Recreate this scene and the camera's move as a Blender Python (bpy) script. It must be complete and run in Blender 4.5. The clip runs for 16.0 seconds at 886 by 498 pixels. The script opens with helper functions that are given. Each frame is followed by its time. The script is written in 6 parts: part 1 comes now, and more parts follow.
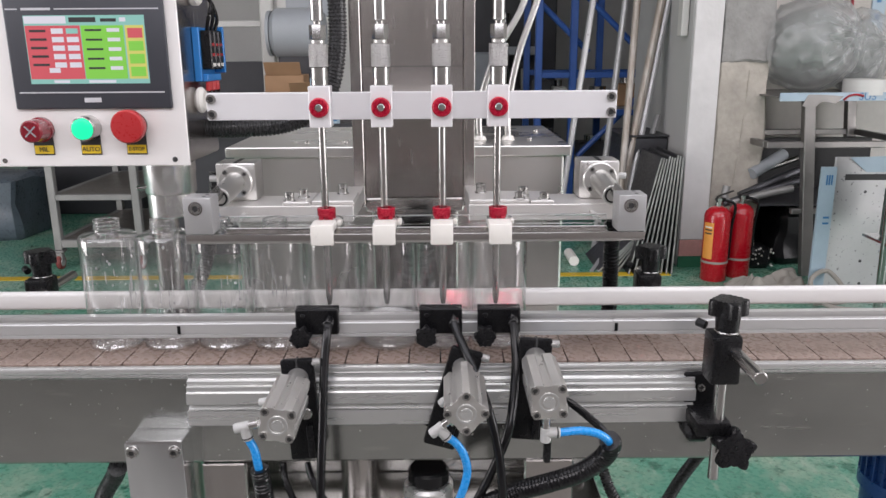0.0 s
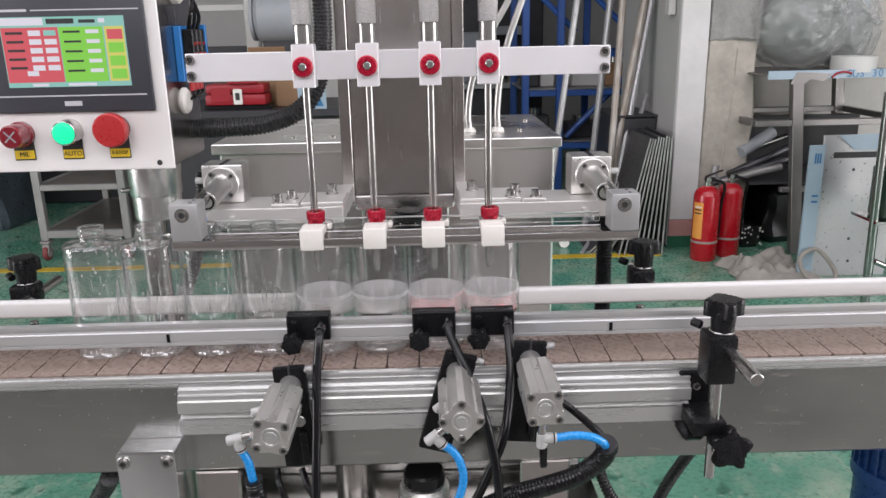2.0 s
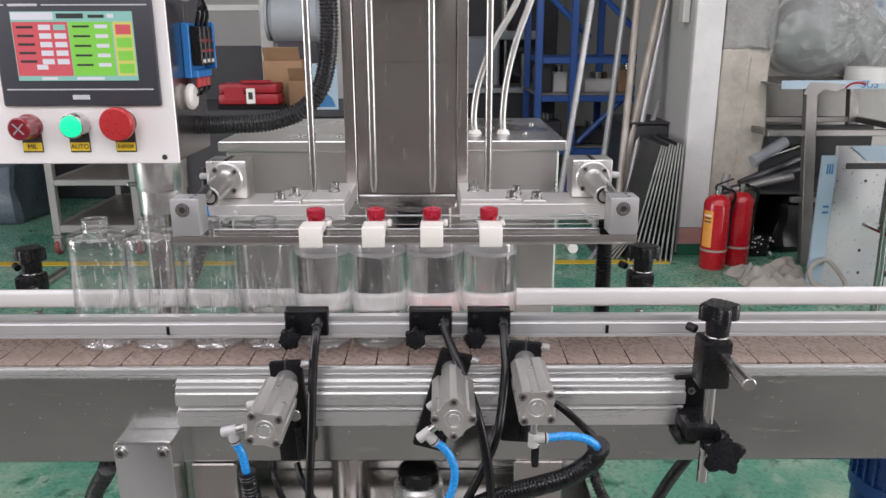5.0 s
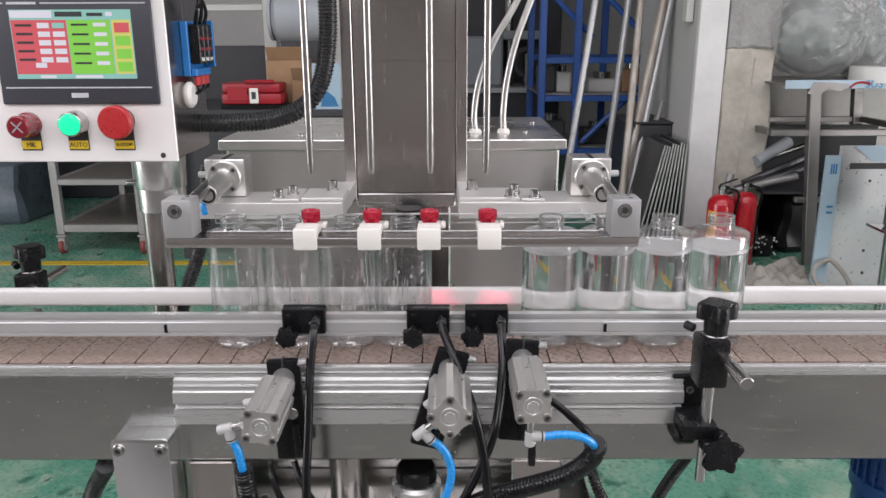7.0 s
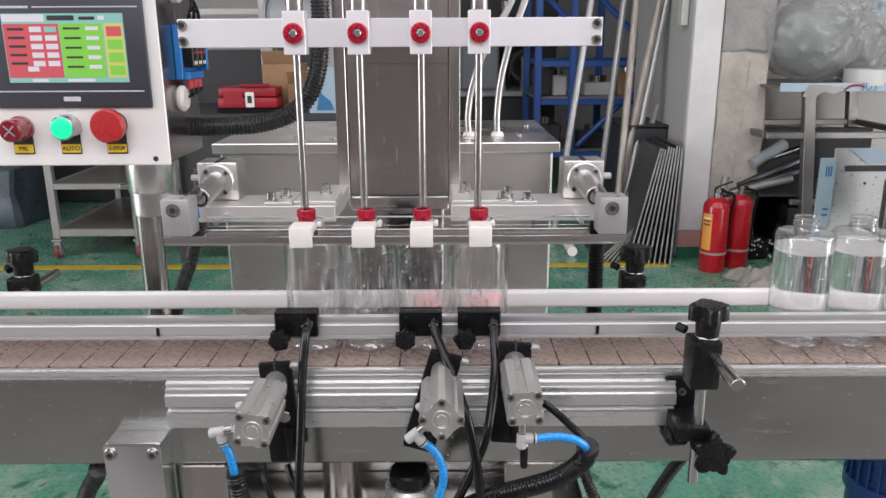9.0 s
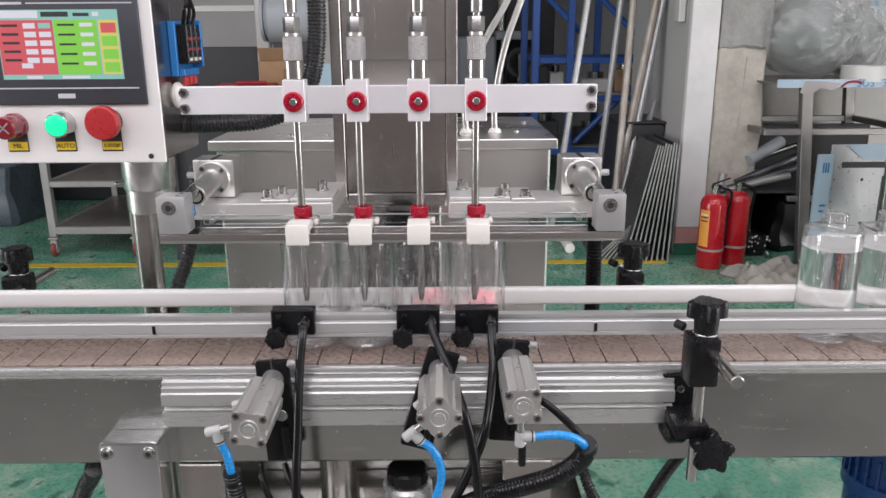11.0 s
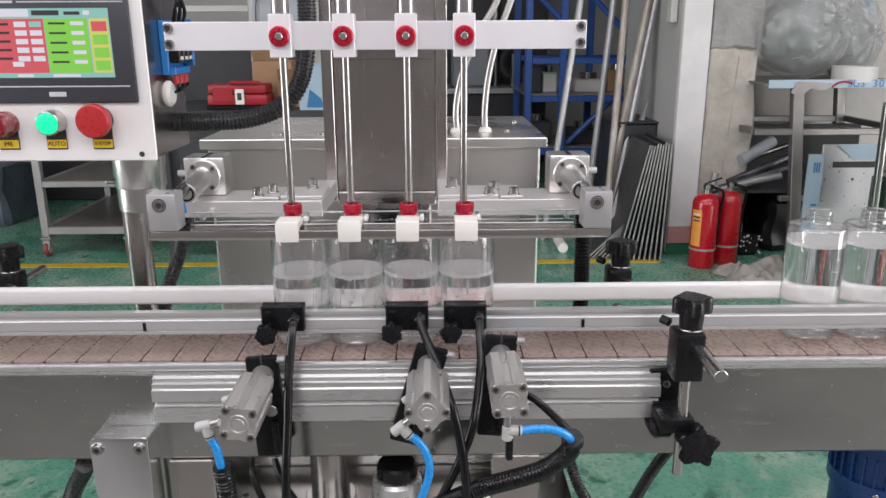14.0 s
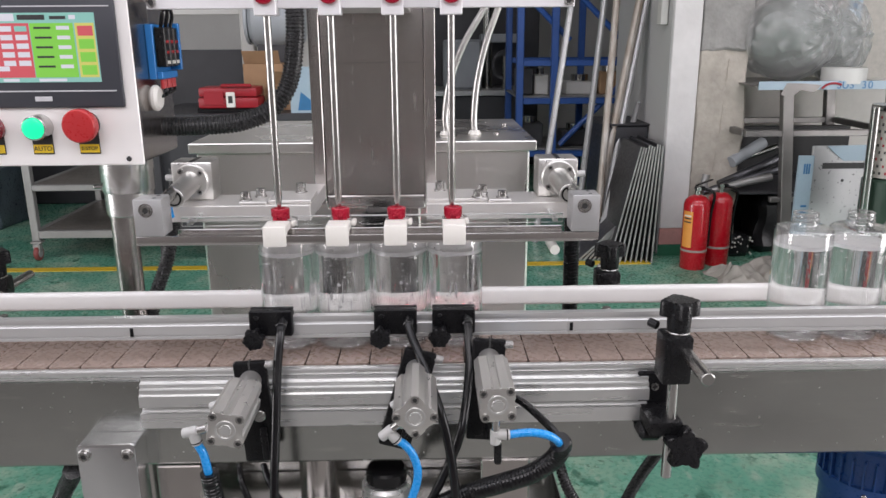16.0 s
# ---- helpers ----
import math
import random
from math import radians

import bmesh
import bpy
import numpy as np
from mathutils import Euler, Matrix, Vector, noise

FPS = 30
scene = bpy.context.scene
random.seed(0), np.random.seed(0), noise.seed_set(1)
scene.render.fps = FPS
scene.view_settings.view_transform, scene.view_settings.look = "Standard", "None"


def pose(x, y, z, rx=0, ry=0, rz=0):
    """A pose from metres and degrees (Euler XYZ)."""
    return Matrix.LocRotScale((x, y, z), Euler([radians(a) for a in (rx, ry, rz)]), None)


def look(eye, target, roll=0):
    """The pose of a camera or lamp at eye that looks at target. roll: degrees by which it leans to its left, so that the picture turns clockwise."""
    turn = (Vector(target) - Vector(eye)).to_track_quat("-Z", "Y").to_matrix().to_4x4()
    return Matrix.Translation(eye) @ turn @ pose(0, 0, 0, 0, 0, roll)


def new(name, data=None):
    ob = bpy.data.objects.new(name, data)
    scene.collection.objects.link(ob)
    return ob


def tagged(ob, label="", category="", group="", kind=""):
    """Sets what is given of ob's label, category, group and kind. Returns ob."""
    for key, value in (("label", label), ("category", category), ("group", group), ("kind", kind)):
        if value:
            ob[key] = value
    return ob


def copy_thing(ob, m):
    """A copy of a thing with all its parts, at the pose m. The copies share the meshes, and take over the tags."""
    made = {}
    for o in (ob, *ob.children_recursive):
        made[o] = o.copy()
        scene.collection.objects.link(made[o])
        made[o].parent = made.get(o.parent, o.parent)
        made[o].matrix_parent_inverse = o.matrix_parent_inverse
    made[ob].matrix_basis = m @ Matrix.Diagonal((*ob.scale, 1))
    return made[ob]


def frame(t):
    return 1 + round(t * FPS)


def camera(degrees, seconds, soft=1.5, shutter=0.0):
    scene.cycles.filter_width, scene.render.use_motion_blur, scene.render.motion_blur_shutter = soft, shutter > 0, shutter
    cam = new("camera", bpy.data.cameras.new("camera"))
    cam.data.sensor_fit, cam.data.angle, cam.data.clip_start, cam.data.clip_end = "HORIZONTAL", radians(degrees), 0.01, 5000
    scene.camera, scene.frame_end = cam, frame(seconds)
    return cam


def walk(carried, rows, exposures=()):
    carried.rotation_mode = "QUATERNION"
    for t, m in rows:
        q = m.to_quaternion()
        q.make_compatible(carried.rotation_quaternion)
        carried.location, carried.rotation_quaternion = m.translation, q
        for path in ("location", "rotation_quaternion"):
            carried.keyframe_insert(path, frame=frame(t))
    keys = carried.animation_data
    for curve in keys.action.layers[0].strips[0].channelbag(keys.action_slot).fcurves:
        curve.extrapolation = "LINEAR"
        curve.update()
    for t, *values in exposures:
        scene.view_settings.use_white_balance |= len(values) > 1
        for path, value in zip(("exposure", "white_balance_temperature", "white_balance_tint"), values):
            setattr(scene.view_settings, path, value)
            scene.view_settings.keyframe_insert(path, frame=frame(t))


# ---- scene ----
cam = camera(60.3, 16.0)
PATH = [
    (0, (-0.002, -0.872, 1.253), (0.004, 1.065, 0.753), -0.4),
    (0.5, (-0.003, -0.868, 1.259), (0.013, 1.065, 0.747), -0.3),
    (1, (-0.006, -0.858, 1.28), (0.017, 1.071, 0.751), -0.5),
    (1.5, (-0.005, -0.857, 1.276), (0.024, 1.067, 0.732), -0.8),
    (2, (-0.004, -0.853, 1.276), (0.028, 1.069, 0.724), -1.2),
    (2.5, (-0.004, -0.856, 1.276), (0.027, 1.065, 0.722), -1.4),
    (3, (0.0, -0.866, 1.275), (0.029, 1.057, 0.727), -1.3),
    (3.5, (0.002, -0.866, 1.275), (0.026, 1.058, 0.73), -1.0),
    (4, (0.004, -0.865, 1.274), (0.021, 1.06, 0.733), -0.6),
    (6.5, (0.019, -0.857, 1.271), (0.016, 1.067, 0.726), -0.0),
    (7, (0.019, -0.86, 1.27), (0.011, 1.065, 0.728), -0.2),
    (7.5, (0.02, -0.858, 1.27), (0.01, 1.068, 0.733), -0.2),
    (8, (0.02, -0.86, 1.27), (0.01, 1.067, 0.736), -0.2),
    (8.5, (0.022, -0.86, 1.27), (0.016, 1.068, 0.737), -0.2),
    (9, (0.025, -0.861, 1.269), (0.024, 1.067, 0.736), -0.3),
    (11.5, (0.025, -0.856, 1.268), (0.033, 1.069, 0.727), -0.3),
    (12, (0.025, -0.859, 1.268), (0.037, 1.067, 0.729), -0.2),
    (12.5, (0.026, -0.862, 1.269), (0.041, 1.064, 0.729), -0.2),
    (13, (0.029, -0.861, 1.268), (0.046, 1.065, 0.729), -0.3),
    (13.5, (0.031, -0.864, 1.268), (0.051, 1.062, 0.728), -0.3),
    (14, (0.032, -0.866, 1.266), (0.052, 1.06, 0.727), -0.3),
    (14.5, (0.032, -0.866, 1.266), (0.054, 1.061, 0.73), -0.3),
    (15, (0.033, -0.865, 1.267), (0.057, 1.062, 0.733), -0.3),
    (15.5, (0.036, -0.865, 1.267), (0.064, 1.063, 0.735), -0.3),
    (16, (0.038, -0.865, 1.268), (0.076, 1.062, 0.734), -0.4),
]
walk(cam, [(t, look(eye, target, roll)) for t, eye, target, roll in PATH], ((0, -0.11, 6390, 17.0), (16, -0.11, 6390, 17.0)))

# ---- light ----
world = bpy.data.worlds.new("sky")
scene.world = world
world.use_nodes = True
sky = world.node_tree.nodes.new("ShaderNodeTexSky")
sky.sky_type, sky.sun_disc = "NISHITA", False
sky.sun_elevation, sky.sun_rotation = radians(48), radians(200)
world.node_tree.nodes["Background"].inputs["Strength"].default_value = 0.12
world.node_tree.links.new(sky.outputs[0], world.node_tree.nodes["Background"].inputs["Color"])


def daylight(name, m, sx, sy, watts, col=(1.0, 0.98, 0.95)):
    """The sky's light in an opening of the hall."""
    d = bpy.data.lights.new(name, "AREA")
    d.shape, d.size, d.size_y, d.energy, d.color = "RECTANGLE", sx, sy, watts, col
    ob = new(name, d)
    ob.matrix_world = m
    return ob


for wx in (-3.6, 0.0, 3.6):
    daylight("window_daylight", look((wx, -2.12, 2.75), (wx * 0.7, 1.0, 0.9)), 2.6, 1.5, 48)
# Unseen skylight, added for soft light from above.
daylight("added_skylight_light", look((0.3, -0.15, 4.49), (0.3, -0.14, 0)), 9.0, 2.4, 162)
daylight("door_daylight", look((-5.85, -0.8, 1.4), (0, 0, 1.0)), 2.2, 2.6, 140)
# Unseen east doorway, added to brighten the right side.
daylight("door_daylight", look((4.85, -0.8, 1.4), (0, 0, 1.0)), 2.2, 2.6, 135)

# ---- materials ----
MATS = {}


def mat(name, col, rough=0.5, metal=0.0, var=0.18, scale=9.0, fine=160.0, bump=0.06, stretch=(1, 1, 1), rvar=0.12, col2=None, coat=0.0, spec=0.5, deep=0.002):
    m = bpy.data.materials.new(name)
    m.use_nodes = True
    n, l = m.node_tree.nodes, m.node_tree.links
    b = n["Principled BSDF"]
    tc, mp = n.new("ShaderNodeTexCoord"), n.new("ShaderNodeMapping")
    mp.inputs["Scale"].default_value = stretch
    l.new(tc.outputs["Object"], mp.inputs["Vector"])
    big, small = n.new("ShaderNodeTexNoise"), n.new("ShaderNodeTexNoise")
    for t, s, d in ((big, scale, 5.0), (small, fine, 3.0)):
        t.inputs["Scale"].default_value, t.inputs["Detail"].default_value = s, d
        l.new(mp.outputs[0], t.inputs["Vector"])
    ramp = n.new("ShaderNodeValToRGB")
    ramp.color_ramp.elements[0].position, ramp.color_ramp.elements[1].position = 0.3, 0.72
    other = col2 or tuple(c * (1 - var) for c in col)
    ramp.color_ramp.elements[0].color, ramp.color_ramp.elements[1].color = (*other, 1), (*col, 1)
    mx = n.new("ShaderNodeMath")
    mx.operation = "MULTIPLY_ADD"
    mx.inputs[1].default_value, mx.inputs[2].default_value = 0.7, 0.0
    l.new(big.outputs[0], mx.inputs[0])
    sm = n.new("ShaderNodeMath")
    sm.operation = "MULTIPLY_ADD"
    sm.inputs[1].default_value = 0.3
    l.new(small.outputs[0], sm.inputs[0])
    l.new(mx.outputs[0], sm.inputs[2])
    l.new(sm.outputs[0], ramp.inputs[0])
    l.new(ramp.outputs[0], b.inputs["Base Color"])
    rr = n.new("ShaderNodeMapRange")
    rr.inputs[1].default_value, rr.inputs[2].default_value = 0.3, 0.7
    rr.inputs[3].default_value, rr.inputs[4].default_value = max(0.02, rough - rvar), min(1, rough + rvar)
    l.new(small.outputs[0], rr.inputs[0])
    l.new(rr.outputs[0], b.inputs["Roughness"])
    b.inputs["Metallic"].default_value = metal
    b.inputs["Coat Weight"].default_value, b.inputs["Specular IOR Level"].default_value = coat, spec
    if bump:
        bp = n.new("ShaderNodeBump")
        bp.inputs["Strength"].default_value, bp.inputs["Distance"].default_value = bump, deep
        l.new(small.outputs[0], bp.inputs["Height"])
        l.new(bp.outputs[0], b.inputs["Normal"])
    MATS[name] = m
    return m


def glow(name, col, strength):
    m = bpy.data.materials.new(name)
    m.use_nodes = True
    b = m.node_tree.nodes["Principled BSDF"]
    b.inputs["Base Color"].default_value = (*[c * 0.4 for c in col], 1)
    b.inputs["Emission Color"].default_value, b.inputs["Emission Strength"].default_value = (*col, 1), strength
    b.inputs["Roughness"].default_value = 0.25
    MATS[name] = m
    return m


def clear(name, col, ior, rough=0.0):
    m = bpy.data.materials.new(name)
    m.use_nodes = True
    b = m.node_tree.nodes["Principled BSDF"]
    b.inputs["Base Color"].default_value = (*col, 1)
    b.inputs["Transmission Weight"].default_value, b.inputs["IOR"].default_value, b.inputs["Roughness"].default_value = 1.0, ior, rough
    MATS[name] = m
    return m


STEEL = mat("brushed_steel", (0.62, 0.60, 0.58), 0.25, 1.0, 0.06, 3.0, 20, 0.0, (0.6, 9, 9), rvar=0.03)
STEELV = mat("brushed_steel_upright", (0.46, 0.43, 0.415), 0.25, 1.0, 0.05, 2.0, 16, 0.0, (9, 9, 0.6), rvar=0.025)
SATIN = mat("satin_bracket_steel", (0.78, 0.79, 0.80), 0.22, 1.0, 0.10, 2.0, 9, 0.0, (9, 9, 0.5), rvar=0.03)
DULL = mat("dull_steel", (0.40, 0.40, 0.385), 0.18, 1.0, 0.14, 2.4, 40, 0.0, (0.5, 12, 12), rvar=0.012)
POLISH = mat("polished_steel", (0.53, 0.52, 0.505), 0.25, 1.0, 0.08, 20, 300, 0.0, rvar=0.015)
ALU = mat("anodised_aluminium", (0.74, 0.745, 0.735), 0.29, 0.85, 0.06, 3, 20, 0.0, (0.5, 8, 8), rvar=0.035)
SOCKETALU = mat("turned_aluminium", (0.74, 0.74, 0.73), 0.24, 1.0, 0.05, 6, 40, 0.0, (1, 1, 6), rvar=0.015)
BARSTEEL = mat("mirror_bar_steel", (0.62, 0.60, 0.585), 0.14, 1.0, 0.04, 3, 8, 0.0, rvar=0.02)
BEAMALU = mat("milled_pale_aluminium", (0.72, 0.70, 0.675), 0.36, 0.55, 0.05, 6, 90, 0.0, (1, 6, 6), rvar=0.07)
BLOCKALU = mat("bead_blasted_aluminium", (0.44, 0.44, 0.44), 0.42, 0.6, 0.04, 20, 400, 0.02)
BOLT = mat("socket_screw_steel", (0.46, 0.45, 0.435), 0.3, 1.0, 0.2, 60, 300, 0.0)
RAILALU = mat("clear_anodised_rail", (0.74, 0.74, 0.735), 0.30, 0.72, 0.03, 3, 30, 0.0, (0.5, 8, 8), rvar=0.012)
TANKSTEEL = mat("bright_tank_steel", (0.88, 0.85, 0.82), 0.30, 1.0, 0.16, 3.0, 7, 0.16, (1, 1, 0.45), rvar=0.10, deep=0.006)
HEADALU = mat("pale_satin_aluminium", (0.78, 0.77, 0.78), 0.42, 0.35, 0.03, 3, 90, 0.0, rvar=0.03)
KNURL = mat("knurled_steel", (0.44, 0.43, 0.42), 0.34, 0.9, 0.25, 700, 900, 1.0, deep=0.0012)
ALUCAST = mat("satin_aluminium", (0.68, 0.67, 0.645), 0.32, 0.9, 0.06, 12, 90, 0.0, rvar=0.05)
PANELW = mat("satin_sheet_steel", (0.91, 0.885, 0.86), 0.34, 0.15, 0.03, 3, 40, 0.0, rvar=0.04)
BLACK = mat("black_plastic", (0.008, 0.008, 0.009), 0.32, 0, 0.3, 30, 400, 0.05, spec=0.3)
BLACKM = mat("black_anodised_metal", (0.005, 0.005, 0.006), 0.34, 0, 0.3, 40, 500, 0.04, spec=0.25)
RUBBER = mat("black_rubber", (0.007, 0.007, 0.008), 0.22, 0, 0.3, 30, 300, 0.0, spec=0.35, rvar=0.05)
CONDUIT = mat("grey_black_conduit", (0.030, 0.030, 0.031), 0.3, 0, 0.3, 30, 300, 0.04)
WHITEP = mat("white_plastic", (0.75, 0.73, 0.68), 0.38, 0, 0.05, 14, 300, 0.02)
WHITERAIL = mat("white_guide_plastic", (0.66, 0.65, 0.635), 0.45, 0, 0.05, 6, 200, 0.02, (1, 10, 10))
RED = mat("red_anodised", (0.43, 0.006, 0.030), 0.28, 0.25, 0.2, 40, 400, 0.02)
REDCAP = mat("red_button_plastic", (0.46, 0.025, 0.028), 0.35, 0, 0.12, 30, 300, 0.02)
DARKRED = mat("dark_red_lens", (0.22, 0.01, 0.02), 0.2, 0, 0.2, 60, 300, 0.05, coat=0.5)
BEZEL = mat("charcoal_bezel", (0.046, 0.048, 0.058), 0.4, 0, 0.1, 20, 500, 0.03)
YELLOW = mat("yellow_label", (0.80, 0.55, 0.02), 0.5, 0, 0.1, 20, 300, 0.02)
INK = mat("dark_print", (0.03, 0.03, 0.03), 0.6, 0, 0.2, 30, 300, 0.0)
SILVERINK = mat("silver_print", (0.6, 0.6, 0.62), 0.45, 0.2, 0.1, 30, 300, 0.0)
BELT = mat("brown_chain_plastic", (0.275, 0.205, 0.172), 0.30, 0, 0.2, 9, 120, 0.05, col2=(0.195, 0.145, 0.122), rvar=0.16)
CASTOR = mat("dull_red_castor_rubber", (0.23, 0.045, 0.04), 0.55, 0, 0.3, 30, 200, 0.05)
SHELFM = mat("worn_shelf_plate", (0.22, 0.20, 0.175), 0.42, 0.55, 0.35, 4, 60, 0.03, (1, 3, 1))
BLUETUBE = mat("blue_air_tube", (0.01, 0.28, 0.72), 0.28, 0, 0.1, 30, 300, 0.0, coat=0.3)
GREYW = mat("white_fitting_plastic", (0.44, 0.44, 0.43), 0.4, 0, 0.06, 30, 300, 0.02)
BLUEBASE = mat("blue_relay_plastic", (0.02, 0.20, 0.55), 0.4, 0, 0.12, 30, 300, 0.02)
BLUESTEEL = mat("blue_rack_paint", (0.03, 0.10, 0.36), 0.42, 0, 0.25, 8, 120, 0.05)
BLUEMOTOR = mat("blue_motor_paint", (0.012, 0.06, 0.22), 0.35, 0, 0.25, 12, 150, 0.06)
EXTRED = mat("extinguisher_red", (0.43, 0.005, 0.014), 0.25, 0, 0.12, 8, 200, 0.01, coat=0.4)
ORANGE = mat("orange_label", (0.80, 0.33, 0.06), 0.5, 0, 0.15, 20, 200, 0.0)
CARD = mat("cardboard", (0.36, 0.22, 0.12), 0.8, 0, 0.2, 12, 250, 0.08)
CASE = mat("red_tool_case", (0.34, 0.012, 0.022), 0.42, 0, 0.25, 15, 200, 0.05)
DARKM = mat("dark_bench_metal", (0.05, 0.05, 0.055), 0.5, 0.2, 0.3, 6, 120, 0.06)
OFFW = mat("off_white_machine_paint", (0.58, 0.57, 0.54), 0.5, 0, 0.15, 4, 150, 0.04)
GREYM = mat("grey_motor_paint", (0.33, 0.35, 0.37), 0.45, 0, 0.15, 6, 150, 0.04)
FILM = mat("pale_blue_protective_film", (0.33, 0.43, 0.50), 0.4, 0, 0.15, 6, 120, 0.06)
PARCEL = mat("dark_plastic_sheeting", (0.12, 0.15, 0.18), 0.35, 0, 0.5, 7, 60, 0.3)
FILMINK = mat("blue_film_print", (0.03, 0.16, 0.34), 0.5, 0, 0.2, 30, 200, 0.0)
TROLLEYM = mat("dull_trolley_steel", (0.33, 0.325, 0.315), 0.45, 0.5, 0.3, 3, 60, 0.03)
RACKM = mat("welded_rack_steel", (0.24, 0.23, 0.22), 0.4, 0.7, 0.25, 6, 60, 0.02)
SHEETGREY = mat("painted_sheet_metal", (0.48, 0.48, 0.48), 0.38, 0.5, 0.2, 3, 60, 0.03)
PLATE = mat("dark_plate_stock", (0.12, 0.12, 0.13), 0.4, 0.8, 0.35, 4, 80, 0.05)
PLATEEDGE = mat("cut_plate_edge", (0.50, 0.50, 0.48), 0.4, 0.7, 0.55, 12, 160, 0.08)
CLOTH = mat("grey_sacking", (0.33, 0.31, 0.275), 0.85, 0, 0.3, 14, 300, 0.15)
TAPE = mat("white_tape_roll", (0.60, 0.60, 0.57), 0.5, 0, 0.08, 20, 300, 0.02)
RUST = mat("stained_pipe", (0.56, 0.54, 0.51), 0.5, 0.4, 0.3, 5, 90, 0.05, (6, 6, 1), col2=(0.24, 0.175, 0.12))
WALLS = mat("grey_brown_wall_paint", (0.30, 0.275, 0.265), 0.8, 0, 0.2, 1.5, 40, 0.1)
WALLW = mat("white_wall_paint", (0.64, 0.62, 0.605), 0.8, 0, 0.12, 2.2, 40, 0.12)
WALLB = mat("stained_bay_wall_paint", (0.70, 0.67, 0.63), 0.85, 0, 0.2, 3.0, 30, 0.2, deep=0.006)
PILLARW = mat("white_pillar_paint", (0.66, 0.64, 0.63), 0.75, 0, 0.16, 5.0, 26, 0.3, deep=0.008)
PILLARG = mat("grey_pillar_side", (0.47, 0.465, 0.455), 0.8, 0, 0.10, 3.0, 60, 0.12)
PLASTER = mat("bare_plaster", (0.55, 0.51, 0.445), 0.88, 0, 0.22, 2.6, 26, 0.6, col2=(0.29, 0.262, 0.228), deep=0.014)
CONCRETE = mat("grey_concrete", (0.36, 0.35, 0.335), 0.9, 0, 0.3, 6.0, 34, 0.6, col2=(0.20, 0.195, 0.185), deep=0.015)
PINK = mat("pink_primer_patch", (0.52, 0.27, 0.25), 0.85, 0, 0.3, 12, 80, 0.2)
GREENSK = mat("green_skirting_paint", (0.02, 0.13, 0.07), 0.5, 0, 0.2, 6, 90, 0.1)
CEIL = mat("ceiling_sheet", (0.36, 0.35, 0.35), 0.7, 0, 0.1, 1.0, 30, 0.05)
LINE = mat("yellow_floor_paint", (0.62, 0.42, 0.02), 0.5, 0, 0.3, 8, 90, 0.1)
DARKGREEN = mat("dark_green_drum", (0.03, 0.06, 0.04), 0.4, 0, 0.25, 8, 100, 0.06)
PERF = mat("printed_film_roll", (0.50, 0.47, 0.42), 0.5, 0, 0.3, 30, 90, 0.04)


def thin_clear(name, col, ior, see, bend, haze=0.0, wave=0.0, edge=0.9, base=0.035, power=3.4, ripple=(110, 110, 5), rough=0.03):
    """Clear stuff: looks through straight by see and bent by bend, with a Fresnel gloss."""
    m = bpy.data.materials.new(name)
    m.use_nodes = True
    n, l = m.node_tree.nodes, m.node_tree.links
    n.remove(n["Principled BSDF"])
    t, r, g, fr = n.new("ShaderNodeBsdfTransparent"), n.new("ShaderNodeBsdfRefraction"), n.new("ShaderNodeBsdfGlossy"), n.new("ShaderNodeLayerWeight")
    t.inputs["Color"].default_value = r.inputs["Color"].default_value = (*col, 1)
    r.inputs["IOR"].default_value, fr.inputs["Blend"].default_value = ior, 0.5
    pw, sc = n.new("ShaderNodeMath"), n.new("ShaderNodeMath")
    pw.operation, sc.operation = "POWER", "MULTIPLY_ADD"
    pw.inputs[1].default_value, sc.inputs[1].default_value, sc.inputs[2].default_value = power, edge, base
    l.new(fr.outputs["Facing"], pw.inputs[0])
    l.new(pw.outputs[0], sc.inputs[0])
    r.inputs["Roughness"].default_value, g.inputs["Roughness"].default_value = 0.0, rough
    if wave:
        tc, mp, tx, bp = n.new("ShaderNodeTexCoord"), n.new("ShaderNodeMapping"), n.new("ShaderNodeTexNoise"), n.new("ShaderNodeBump")
        mp.inputs["Scale"].default_value = ripple
        tx.inputs["Scale"].default_value, tx.inputs["Detail"].default_value = 1.0, 1.5
        bp.inputs["Strength"].default_value, bp.inputs["Distance"].default_value = wave, 0.004
        l.new(tc.outputs["Object"], mp.inputs["Vector"])
        l.new(mp.outputs[0], tx.inputs["Vector"])
        l.new(tx.outputs[0], bp.inputs["Height"])
        l.new(bp.outputs[0], g.inputs["Normal"])
        l.new(bp.outputs[0], r.inputs["Normal"])
    m1, m2 = n.new("ShaderNodeMixShader"), n.new("ShaderNodeMixShader")
    m1.inputs[0].default_value = bend / (see + bend)
    l.new(t.outputs[0], m1.inputs[1])
    l.new(r.outputs[0], m1.inputs[2])
    l.new(sc.outputs[0], m2.inputs[0])
    l.new(m1.outputs[0], m2.inputs[1])
    l.new(g.outputs[0], m2.inputs[2])
    hz, tr, m3 = n.new("ShaderNodeBsdfDiffuse"), n.new("ShaderNodeBsdfTranslucent"), n.new("ShaderNodeMixShader")
    m4 = n.new("ShaderNodeMixShader")
    m3.inputs[0].default_value, m4.inputs[0].default_value = 0.5, haze
    l.new(hz.outputs[0], m3.inputs[1])
    l.new(tr.outputs[0], m3.inputs[2])
    l.new(m2.outputs[0], m4.inputs[1])
    l.new(m3.outputs[0], m4.inputs[2])
    l.new(m4.outputs[0], n["Material Output"].inputs["Surface"])
    MATS[name] = m
    return m


